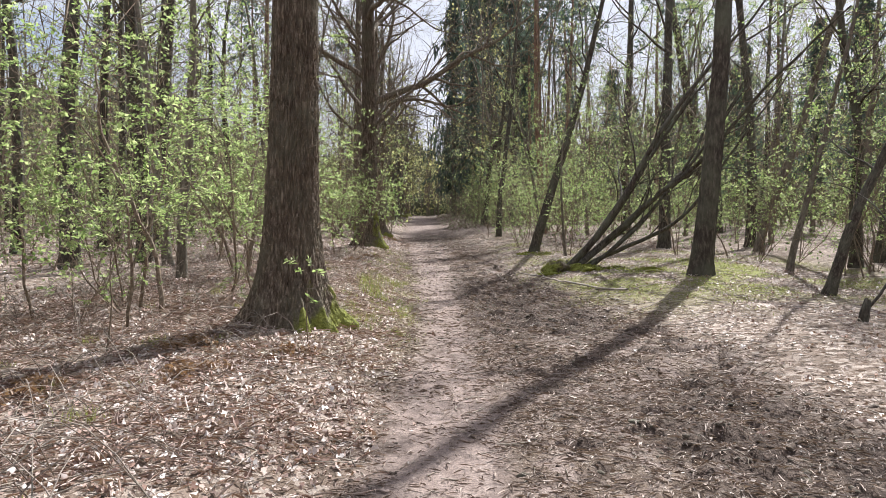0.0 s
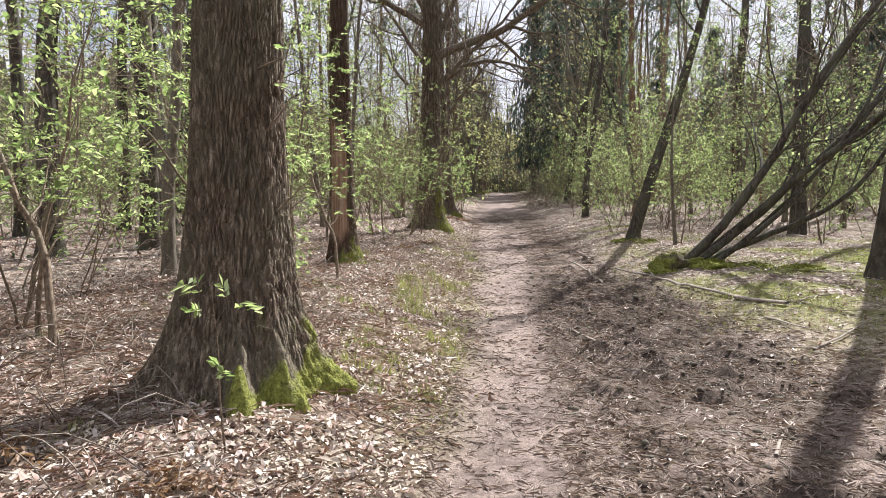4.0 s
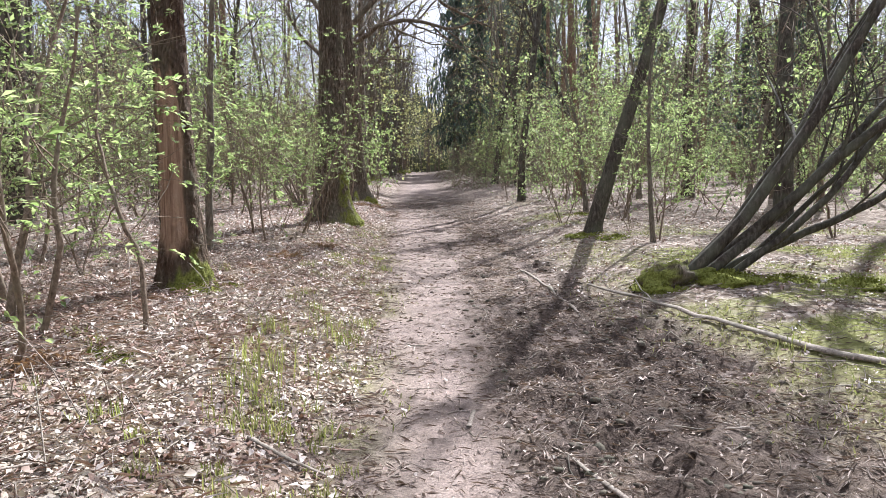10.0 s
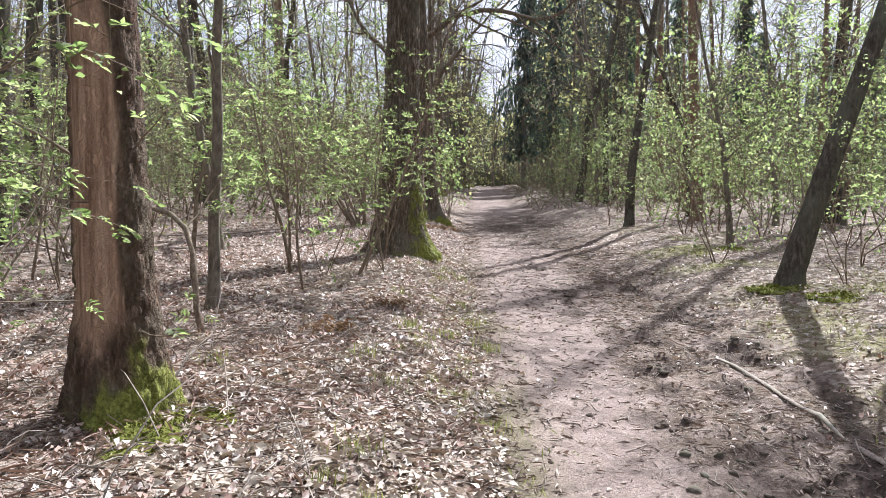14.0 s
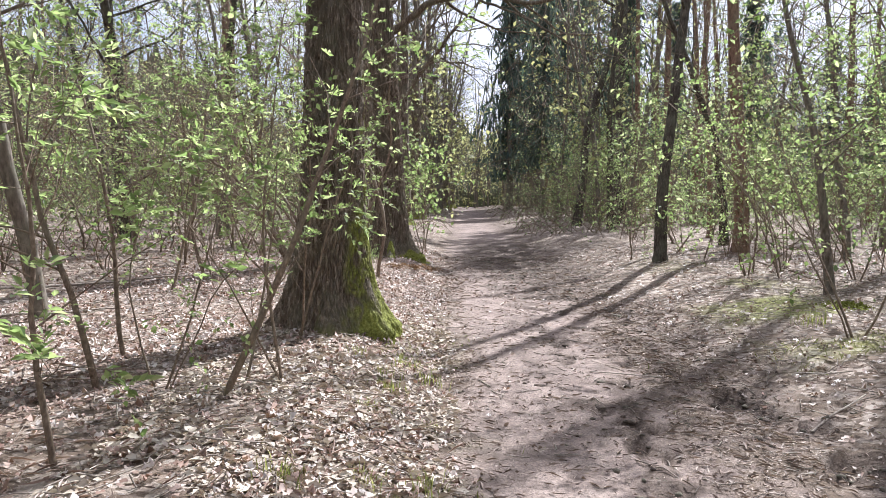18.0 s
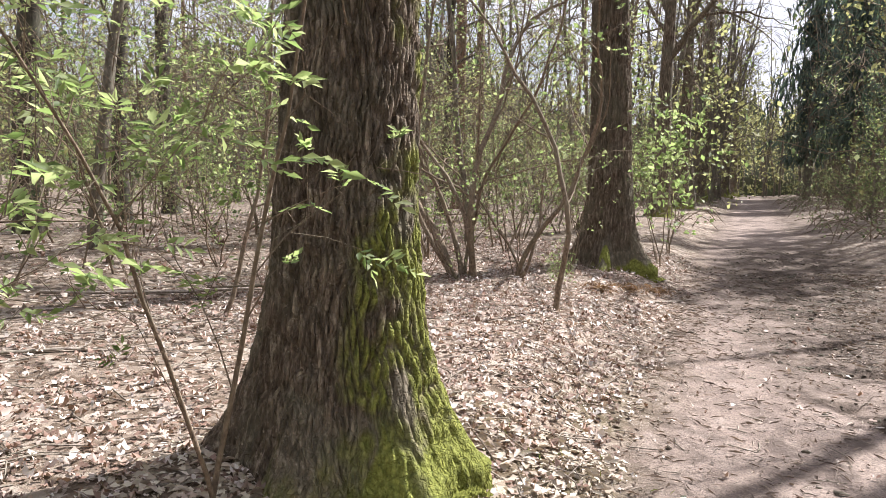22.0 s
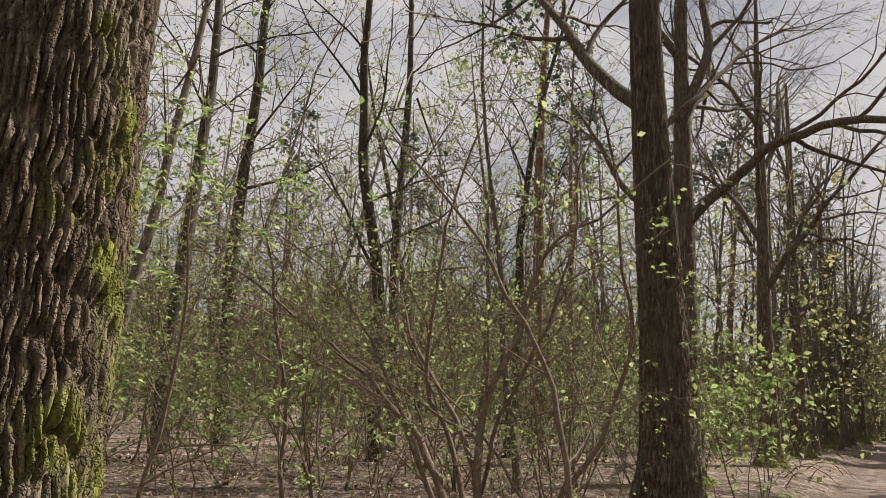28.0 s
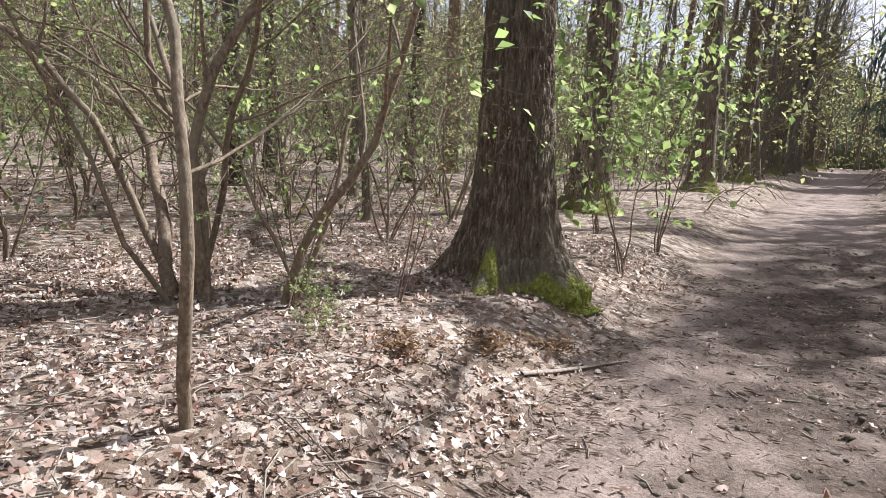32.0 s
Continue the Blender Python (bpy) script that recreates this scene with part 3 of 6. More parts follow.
def plates(u, v, around, seed):
    """Bark plates: the gap to the next plate, and a height for each. u runs round the trunk."""
    ui, vi = np.floor(u).astype(int), np.floor(v).astype(int)
    best, second, high = np.full(u.shape, 9.0), np.full(u.shape, 9.0), np.zeros(u.shape)
    for du in (-1, 0, 1):
        for dv in (-1, 0, 1):
            h = PERM[(PERM[((ui + du) % around) & 255] + vi + dv + seed) & 255]
            d = np.hypot(u - (ui + du + 0.15 + 0.7 * TABLE[h]), v - (vi + dv + 0.1 + 0.8 * TABLE[PERM[h]]))
            closer = d < best
            second = np.where(closer, best, np.minimum(second, d))
            high = np.where(closer, TABLE[PERM[(h + 31) & 255]], high)
            best = np.where(closer, d, best)
    return second - best, high


def ridged_trunk(seed, r, height, fine_to, flare=1.1, flare_high=0.3, seg=220, ridge=0.014, bend=(0, 0), moss_side=0.0, moss_top=0.9, roots=5, taper=0.86, bare=None, ring=0.15, root_at=()):
    """A big furrowed trunk with root flare. Its moss grows round the side moss_side (degrees)."""
    rng = np.random.RandomState(seed)
    zs = np.concatenate([np.arange(-0.3, fine_to, 0.024), np.arange(fine_to, height, 0.3)])
    th = np.arange(seg) * 2 * math.pi / seg
    z, a = np.meshgrid(zs, th, indexing="ij")
    zc = np.clip(z, 0, None)
    lobes = np.zeros_like(a)
    for k in range(roots):
        c = k * 2 * math.pi / roots + rng.uniform(-0.35, 0.35)
        da = np.abs((a - c + math.pi) % (2 * math.pi) - math.pi)
        lobes += rng.uniform(0.5, 1.1) * np.exp(-(da / 0.32) ** 2) * (0.45 if root_at else 1.0)
    for side, strength, wide in root_at:      # roots of their own: bearing, strength, half width
        da = np.abs((a - radians(side) + math.pi) % (2 * math.pi) - math.pi)
        lobes += strength * np.exp(-(da / wide) ** 2)
    body = r * (1 - taper * zc / height) * (1 + 0.10 * (fbm(np.cos(a) * 1.3 + seed, np.sin(a) * 1.3, z * 0.55, 2) - 0.5) * 2)
    body = body + r * flare * np.exp(-zc / flare_high) * (0.32 + 0.62 * lobes) + r * 0.18 * np.exp(-zc / 0.9)
    sx, sy = np.cos(a) * body, np.sin(a) * body
    warp = 0.8 * fbm(sx * 5, sy * 5, z * 1.7 + seed, 3)
    n2 = vnoise(sx * 60, sy * 60 + warp * 4, z * 26.0 + seed)
    n1 = vnoise(sx * 30, sy * 30, z * 14.0 + seed)
    around = max(12, int(2 * math.pi * r / 0.026))
    u = a / (2 * math.pi) * around + 1.9 * (vnoise(sx * 4, sy * 4, z * 6.5 + seed) - 0.5) + 1.3 * (vnoise(sx * 12, sy * 12, z * 15.0) - 0.5)
    gap, tall = plates(u, z / 0.19 + 2.2 * (vnoise(sx * 11 + 3, sy * 11, z * 2.0) - 0.5), around, seed)
    furrow = smooth(0.36, 0.04, gap)
    off = ridge * (0.5 + 0.45 * (tall - 0.5) - 1.35 * furrow + 0.8 * (n2 - 0.5) + 0.6 * (n1 - 0.5))
    barem = np.zeros_like(a)
    if bare:
        side, half, z0, z1 = bare
        da = np.abs((a - radians(side) + math.pi) % (2 * math.pi) - math.pi)
        rag = 0.5 * (fbm(a * 3, z * 2.2, seed, 3) - 0.5)
        barem = smooth(half + 0.08, half - 0.08, da + rag) * smooth(z0 - 0.1, z0 + 0.15, z + rag) * smooth(z1 + 0.1, z1 - 0.1, z + rag)
        off = off * (1 - 0.85 * barem) - 0.018 * barem
    rad = body + off
    bx, by = bend[0] * zc + 0.02 * np.sin(zc * 0.9 + seed), bend[1] * zc + 0.02 * np.cos(zc * 1.1 + seed)
    x, y = np.cos(a) * rad + bx, np.sin(a) * rad + by
    da = np.abs((a - radians(moss_side) + math.pi) % (2 * math.pi) - math.pi)
    patch = fbm(sx * 7, sy * 7, z * 4.5 + 3, 3)
    moss = smooth(0.0, 0.35, (1.25 - da) * 0.45 + (moss_top - z) / moss_top * 0.55 + (patch - 0.5) * 2.0 - 0.30) * smooth(1.7, 1.0, da)
    moss = moss * (1 - 0.8 * furrow * smooth(0.1, 0.45, z))
    moss = np.maximum(moss, smooth(ring, ring - 0.3, z + (patch - 0.5) * 0.9) * smooth(2.4, 1.4, da))
    n = len(zs)
    i = np.arange(n - 1)[:, None] * seg
    j = np.arange(seg)[None]
    j2 = (j + 1) % seg
    s = Soup()
    lift = 0.018 * moss * (patch - 0.2 + 0.8 * (n1 - 0.5))
    s.add(np.stack([x + np.cos(a) * lift, y + np.sin(a) * lift, z], -1).reshape(-1, 3), np.stack([i + j, i + j2, i + seg + j2, i + seg + j], -1).reshape(-1, 4))
    me = s.mesh("trunk", True, mossy=moss.ravel(), bare=barem.ravel())
    top = np.array([bend[0] * zs[-1], bend[1] * zs[-1], zs[-1]])
    return me, top


OAK_LIMB = [dict(step=0.4, wobble=0.14, lift=0.035, seg=9, n=10, angle=(0.45, 1.05), ratio=(0.35, 0.62), thin=0.55),
            dict(step=0.3, wobble=0.17, lift=0.03, seg=5, n=7, angle=(0.5, 1.0), ratio=(0.35, 0.6), thin=0.5),
            dict(step=0.25, wobble=0.2, lift=0.02, seg=3, n=3, angle=(0.4, 0.9), ratio=(0.4, 0.6), thin=0.6),
            dict(step=0.4, wobble=0.2, lift=0.01, seg=3, taper=0.6)]


def add_limbs(tree, seed, limbs, bend, bark, leaf_keep=0.12, r_at=None):
    """Each limb: height, bearing (degrees from +x), rise (degrees), length, radius."""
    rng = np.random.RandomState(seed)
    for h, bearing, rise, length, r in limbs:
        s, crown, sites = Soup(), Soup(), []
        a, e = radians(bearing), radians(rise)
        d = np.array([math.cos(a) * math.cos(e), math.sin(a) * math.cos(e), math.sin(e)])
        branch(s, rng, (bend[0] * h, bend[1] * h, h), d, length, r, 0, OAK_LIMB, sites)
        leaves_at(crown, rng, sites, 2, 0.05, leaf_keep)
        ob = part("limb", s.mesh("limb"), bark, tree)
        part("foliage", crown.mesh("foliage", False), BUD_LEAF, ob, "small opening bronze-green leaves")


def trunk_shoots(tree, seed, spots, size=0.075, length=0.35, keep=0.5):
    """Leafy shoots from the bark. Each spot: height, bearing, radius there."""
    rng = np.random.RandomState(seed)
    spec = [dict(step=0.1, wobble=0.12, lift=0.05, seg=4, n=4, angle=(0.5, 1.0), ratio=(0.35, 0.6), thin=0.6),
            dict(step=0.08, wobble=0.12, lift=0.0, seg=3, taper=0.6)]
    for h, bearing, r in spots:
        s, crown, sites = Soup(), Soup(), []
        a = radians(bearing)
        d = np.array([math.cos(a), math.sin(a), rng.uniform(-0.1, 0.6)])
        branch(s, rng, (math.cos(a) * r, math.sin(a) * r, h), d, length * rng.uniform(0.7, 1.3), 0.006, 0, spec, sites)
        leaves_at(crown, rng, sites, 1, size * 1.7, keep, jitter=0.01, feathered=True)
        ob = part("shoot", s.mesh("shoot"), TWIG_BARK, tree)
        part("foliage", crown.mesh("foliage", False), SPRING_LEAF, ob, "fresh yellow-green young leaves")


# ---- the oaks beside the track ----
def oak(x, y, seed, r, height, fine, label, limbs, bend=(0, 0), shoots=(), **shape):
    tree = thing("oak_tree", x, y, label, "tree", "oaks along the track")
    me, top = ridged_trunk(seed, r, height, fine, bend=bend, **shape)
    part("trunk", me, OAK_BARK, tree, "deeply furrowed grey-brown trunk with moss at its roots")
    add_limbs(tree, seed, limbs, bend, OAK_BARK)
    trunk_shoots(tree, seed + 1, shoots)
    return tree


def mossy_stub(tree, ox, oy, high, r):
    """A short mossy root stub standing at the foot of a tree."""
    z, a = np.meshgrid(np.linspace(-0.15, high, 22), np.arange(26) * 2 * math.pi / 26, indexing="ij")
    f = np.clip(z / high, 0, 1)
    rad = r * (1.25 - 0.65 * f + 0.5 * np.exp(-np.clip(z + 0.1, 0, 9) / 0.08)) * (0.75 + 0.5 * fbm(np.cos(a) * 2.2 + ox, np.sin(a) * 2.2, z * 9, 3)) * np.sqrt(np.clip(1.02 - f ** 4, 0, 1))
    s = Soup()
    i, j = np.arange(21)[:, None] * 26, np.arange(26)[None]
    j2 = (j + 1) % 26
    x, y = np.cos(a) * rad + ox - 0.12 * ox * f, np.sin(a) * rad + oy - 0.12 * oy * f
    s.add(np.stack([x, y, z], -1).reshape(-1, 3), np.stack([i + j, i + j2, i + 26 + j2, i + 26 + j], -1).reshape(-1, 4))
    part("root_stub", s.mesh("root_stub", True, mossy=smooth(0.18, 0.32, fbm(x * 9, y * 9, z * 9, 3)).ravel()), OAK_BARK, tree, "mossy root stub")


first_oak = oak(-1.86, 8.95, 11, 0.33, 15.0, 4.2, "big oak with furrowed brown bark and mossy flared roots",
    [(6.0, 150, 35, 5.5, 0.11), (6.8, 20, 40, 5.0, 0.10), (7.6, 260, 40, 5.0, 0.10), (8.5, 80, 50, 5.0, 0.09), (9.6, 200, 60, 4.5, 0.08), (10.7, 330, 60, 4.5, 0.08), (12.2, 120, 60, 3.5, 0.06)],
    shoots=[(2.9, -35, 0.30), (2.5, -20, 0.30), (2.1, -40, 0.31), (1.7, -30, 0.31), (3.4, -20, 0.29), (1.2, -20, 0.36)],
    seg=380, flare=1.15, flare_high=0.34, ridge=0.016, moss_side=0, moss_top=0.3, bend=(0.012, 0), ring=-0.08, root_at=[(12, 1.3, 0.22), (-66, 1.1, 0.13), (-35, 0.9, 0.16), (188, 0.6, 0.28), (-120, 0.6, 0.2)])
oak(-2.56, 24.78, 23, 0.315, 16.0, 5.5, "big oak with bright moss on one side and leafy shoots",
    [(4.6, 20, 42, 6.5, 0.13), (3.9, -10, 25, 4.5, 0.07), (5.5, 165, 35, 5.0, 0.10), (6.2, 95, 45, 6.0, 0.12), (7.4, 280, 40, 5.0, 0.10), (8.8, 110, 50, 5.0, 0.09), (10.2, 10, 60, 5.0, 0.09), (11.5, 220, 70, 4.5, 0.09)],
    shoots=[(2.1, -120, 0.31), (1.9, -60, 0.31), (1.3, -95, 0.32), (2.5, -80, 0.3), (0.8, -140, 0.36), (2.8, -40, 0.3)],
    seg=400, flare=0.95, flare_high=0.34, ridge=0.017, moss_side=20, moss_top=1.7, ring=0.15, root_at=[(-25, 1.3, 0.25), (20, 1.1, 0.22), (195, 0.9, 0.25), (-80, 0.7, 0.25)])
third_oak = oak(-3.0, 32.7, 37, 0.31, 14.0, 3.4, "big dark oak with mossy spreading roots and forked crown",
    [(5.2, 165, 38, 6.5, 0.11), (6.4, 120, 62, 6.0, 0.12), (6.6, 30, 55, 6.0, 0.11), (4.9, 60, 30, 4.0, 0.05), (7.6, 250, 45, 5.0, 0.10), (8.8, 340, 50, 5.0, 0.10), (10.2, 90, 75, 5.0, 0.10)],
    shoots=[(2.8, -60, 0.29), (2.2, -45, 0.29), (1.7, -110, 0.3), (1.3, -30, 0.3), (3.4, -80, 0.28)],
    flare=1.05, flare_high=0.32, seg=300, ridge=0.016, moss_side=-30, moss_top=0.1, bend=(-0.045, 0), ring=-0.3, root_at=[(-20, 1.5, 0.22), (-85, 1.2, 0.14), (200, 1.0, 0.25), (10, 0.8, 0.2)])
oak(-4.6, 39.2, 41, 0.30, 15.0, 0.6, "tall oak with heavy spreading limbs at the edge of the track",
    [(5.2, -20, 35, 8.0, 0.12), (5.0, 170, 40, 6.0, 0.10), (7.0, 100, 60, 6.0, 0.14), (7.6, 20, 52, 6.5, 0.13), (9.0, 240, 50, 5.0, 0.10), (10.6, 330, 65, 5.0, 0.10)],
    seg=64, ridge=0.015, moss_side=-40, moss_top=0.5)
for k, (ox, oy, rr) in enumerate([(-4.4, 47.0, 0.27), (-4.7, 55.0, 0.3), (-5.15, 68.5, 0.38), (-5.15, 87.5, 0.4), (-5.3, 101.0, 0.4)]):
    oak(ox, oy, 51 + 3 * k, rr, 15.0, 0.4, "oak in the row along the track, dark against the light",
        [(5.0, -20 + 40 * k, 35, 5.5, 0.11), (6.4, 160, 45, 5.5, 0.11), (7.4, 280, 45, 5.0, 0.09), (8.6, 60, 50, 5.0, 0.1), (10.0, 250, 60, 5.0, 0.09), (11.5, 120, 60, 4.0, 0.07)], seg=40, ridge=0.012, moss_side=-40, moss_top=0.4)

mossy_stub(first_oak, 0.30, -0.72, 0.30, 0.06)
mossy_stub(third_oak, 0.05, -0.55, 0.34, 0.08)

# the torn tree
torn = thing("torn_tree", -3.05, 16.75, "reddish-brown tree with a strip of bark torn off", "tree")
me, top = ridged_trunk(77, 0.2, 14.0, 3.3, flare=0.7, flare_high=0.28, seg=104, ridge=0.014, bend=(-0.008, 0), moss_side=-30, moss_top=0.28, ring=0.0, bare=(-105, 0.95, 0.5, 2.3))
part("trunk", me, TORN_BARK, torn, "brown trunk stripped to pale wood on one face")
add_limbs(torn, 78, [(6.5, 200, 40, 4.0, 0.07), (7.5, 40, 45, 4.0, 0.07), (9.0, 120, 50, 4.0, 0.07), (10.5, 300, 60, 3.5, 0.06), (11.7, 80, 75, 3.0, 0.06)], (-0.008, 0), TWIG_BARK)
trunk_shoots(torn, 79, [(2.9, -70, 0.18), (2.4, -120, 0.18), (1.9, -60, 0.18), (1.2, -100, 0.19), (0.9, -150, 0.2), (0.5, -30, 0.24), (1.5, -20, 0.19)], 0.08, 0.5)


# ---- forest trees ----
KINDS = {
    "alder": (DARK_BARK, BUD_LEAF, [pole_tree(100 + k, 15.5 + k, 0.165, 13, 0.34, 3.0, None, 0.3, 0.06, 0.035) for k in range(4)]),
    "bowed": (DARK_BARK, BUD_LEAF, [pole_tree(111, 14.0, 0.165, 12, 0.45, 2.8, None, 0.3, 0.06, 0.012, bow=([0, 3.2, 9.0, 14.0], [0, 0.32, 0.55, 0.55]))]),
    "slanted": (DARK_BARK, BUD_LEAF, [pole_tree(113, 13.0, 0.17, 11, 0.42, 2.8, None, 0.4, 0.06, 0.015, bow=([0, 6.0, 13.0], [0, 1.72, 3.3]))]),
    "young": (GREY_BARK, SPRING_LEAF, [pole_tree(120 + k, 9.0 + k, 0.085, 14, 0.25, 2.3, None, 0.55, 0.066, 0.05, per=4) for k in range(4)]),
    "crooked": (DARK_BARK, BUD_LEAF, [pole_tree(140 + k, 13.0, 0.16, 12, 0.3, 3.4, None, 0.3, 0.06, 0.085) for k in range(3)]),
    "reddish": (PINE_BARK, BUD_LEAF, [pole_tree(118, 15.0, 0.17, 9, 0.5, 2.6, None, 0.2, 0.06, 0.03)]),
    "pine": (PINE_BARK, HAZY_NEEDLES, [pole_tree(160 + k, 18.0 + k, 0.19, 16, 0.58, 2.6, None, 0.8, 0.15, 0.02, 4) for k in range(3)]),
}
LABELS = {"reddish": ("forest_tree", "reddish-barked tree with torn bark beside the track", "tree"),
          "slanted": ("forest_tree", "slanting dark tree beside the track", "tree"),
          "bowed": ("forest_tree", "dark bowed tree standing in moss", "tree"),
          "alder": ("forest_tree", "tall slender dark-barked tree with bare spring twigs in the wood", "tree"),
          "young": ("young_tree", "thin young grey tree with fresh green leaves in the wood", "tree"),
          "crooked": ("crooked_tree", "crooked dark tree with bare spreading branches in the wood", "tree"),
          "pine": ("pine_tree", "tall reddish pine with dark needles high up in the wood", "tree")}


def plant(kind, which, x, y, turn=0.0, scale=1.0, lean=(0, 0), label=""):
    bark, leaf, sets = KINDS[kind]
    which %= len(sets)
    name, lab, cat = LABELS[kind]
    ob = thing(name, x, y, lab, cat, cat + "s of the wood: " + kind, turn, scale, lean)
    part("trunk", sets[which][0], bark, ob)
    for bough in sets[which][1]:
        part("limb", bough, bark, ob)
    part("foliage", sets[which][2], leaf, ob)
    if label:
        ob["label"] = label
    return ob


# trees that stand out: kind, which, x, y, girth scale, lean in x, lean in y
STANDING = [
    ("bowed", 0, 5.35, 15.6, 1.38, 0.0, 0.0, "dark leaning trunk standing in moss at the edge of the clearing"),
    ("slanted", 0, 2.62, 22.2, 0.86, 0.0, 0.0, "leaning dark tree with a mossy foot beside the track"),
    ("alder", 1, -8.4, 16.6, 1.28, -0.02, 0, ""), ("alder", 2, -7.46, 18.4, 1.15, -0.045, 0, ""), ("young", 0, -6.42, 17.3, 1.35, -0.02, 0, ""),
    ("young", 1, -5.2, 14.7, 1.2, 0.03, 0, ""), ("alder", 3, -10.6, 23.0, 0.95, -0.01, 0, ""), ("alder", 0, -11.3, 25.5, 0.95, 0.03, 0, ""), ("young", 2, -10.2, 30.0, 1.2, 0.0, 0, ""),
    ("crooked", 1, 6.55, 12.7, 0.62, 0.25, 0, ""), ("young", 3, 9.9, 23.6, 1.5, 0.2, 0, ""), ("alder", 1, 7.22, 24.6, 1.2, 0.03, 0, ""), ("alder", 2, 8.3, 34.5, 1.25, 0.02, 0, ""),
    ("alder", 3, 2.3, 32.1, 0.74, 0.03, 0, ""), ("alder", 1, 14.5, 42.0, 1.8, 0.01, 0, ""), ("alder", 2, 13.5, 37.0, 1.3, 0.012, 0, ""),
    ("crooked", 2, 2.37, 46.5, 1.1, 0.05, 0, ""), ("reddish", 0, 5.5, 39.9, 0.55, 0.03, 0, ""), ("reddish", 1, 4.43, 34.0, 1.0, 0.02, 0, ""), ("young", 0, 3.55, 27.7, 0.75, 0.04, 0, ""),
    ("young", 1, 3.32, 20.6, 0.5, -0.08, 0, ""), ("alder", 3, -9.4, 24.6, 1.7, -0.02, 0, ""), ("alder", 2, -13.0, 31.0, 1.4, 0.03, 0, ""), ("young", 2, -3.73, 19.8, 0.72, 0.09, 0, ""),
    ("alder", 0, -8.7, 21.8, 1.3, -0.06, 0, ""), ("crooked", 0, 4.9, 36.6, 0.72, -0.07, 0, ""), ("crooked", 1, 3.3, 44.0, 0.85, -0.06, 0, ""), ("alder", 1, 4.6, 50.0, 1.7, -0.04, 0, ""),
    ("young", 3, -5.6, 24.85, 0.95, -0.03, 0, ""), ("alder", 2, -12.2, 39.5, 1.05, -0.03, 0, ""), ("alder", 3, -14.0, 34.0, 1.1, 0.0, 0, ""), ("alder", 0, -15.5, 37.0, 1.3, 0.0, 0, ""),
    ("alder", 1, 8.8, 14.4, 0.9, 0.1, 0, ""), ("crooked", 2, 9.6, 17.4, 0.9, 0.05, 0, ""), ("alder", 2, 11.2, 19.2, 1.1, 0.06, 0, ""), ("young", 1, 12.4, 22.4, 1.4, 0.02, 0, ""), ("alder", 3, 10.8, 26.4, 1.1, 0.03, 0, ""), ("young", 2, 7.6, 16.4, 0.9, 0.12, 0, ""),
    ("young", 0, -18.0, 42.5, 1.6, -0.03, 0, ""), ("alder", 1, -16.0, 46.5, 1.05, -0.02, 0, ""), ("crooked", 2, -9.5, 41.0, 1.0, 0.03, 0, ""), ("pine", 2, -14.0, 55.0, 1.0, 0.0, 0, ""),
    # pines added here so that their crowns shade the far track
    ("pine", 0, 6.2, 48.0, 0.95, 0.0, 0, ""), ("pine", 1, 7.8, 50.6, 1.0, 0.02, 0, ""), ("pine", 2, 6.0, 54.0, 0.95, 0.0, 0, ""), ("pine", 0, 9.2, 54.0, 1.05, -0.02, 0, ""), ("pine", 1, 8.0, 58.5, 1.0, 0.0, 0, ""),
    ("young", 0, 8.2, 33.6, 0.9, 0.03, 0, ""), ("young", 1, 9.8, 28.2, 1.0, 0.0, 0, ""), ("young", 2, 8.8, 30.4, 1.05, 0.02, 0, ""), ("young", 3, 6.3, 33.2, 0.95, 0.0, 0, ""), ("young", 0, 10.6, 33.0, 1.15, 0.04, 0, ""),
    ("young", 1, 12.4, 28.4, 1.2, 0.0, 0, ""), ("young", 2, 9.2, 37.4, 1.1, -0.04, 0, ""), ("young", 3, -6.1, 34.9, 0.85, 0.02, 0, ""), ("young", 1, -8.4, 37.6, 1.0, 0.0, 0, ""), ("young", 2, -5.7, 43.2, 0.9, 0.03, 0, ""), ("young", 0, -7.9, 45.0, 1.1, 0.0, 0, ""), ("young", 3, -11.4, 28.6, 1.1, 0.0, 0, ""),
    ("pine", 0, -9.0, 62.0, 0.95, 0.0, 0, ""), ("pine", 1, -12.5, 66.0, 1.0, 0.02, 0, ""), ("pine", 2, -17.0, 62.0, 0.95, 0.0, 0, ""), ("pine", 0, -22.0, 66.0, 1.0, 0.0, 0, ""), ("pine", 1, -27.0, 60.0, 0.95, -0.02, 0, ""), ("pine", 2, -33.0, 56.0, 1.0, 0.0, 0, ""), ("pine", 0, -7.2, 74.0, 1.0, 0.05, 0, ""),
    ("pine", 2, 14.0, 50.0, 1.0, 0.0, 0, ""), ("pine", 0, 12.0, 60.0, 1.05, 0.0, 0, ""), ("pine", 1, 18.0, 56.0, 1.0, 0.01, 0, ""), ("pine", 2, 21.0, 48.0, 0.95, 0.0, 0, ""), ("pine", 0, 24.0, 40.0, 1.0, 0.0, 0, ""), ("pine", 1, 26.0, 32.0, 0.95, 0.0, 0, ""),
]
rng = np.random.RandomState(5)
taken = [(-1.83, 8.9), (-2.7, 25), (-3.05, 32.7), (-3.05, 16.75), (2.7, 17.45), (-4.6, 39.2), (-4.2, 45), (-4.3, 52), (-4.5, 66), (-4.4, 82)]
for kind, which, x, y, s, lx, ly, lab in STANDING:
    plant(kind, which, x, y, rng.uniform(0, 360) if kind not in ("bowed", "slanted") else 0.0, s, (lx, ly), lab)
    taken.append((x, y))

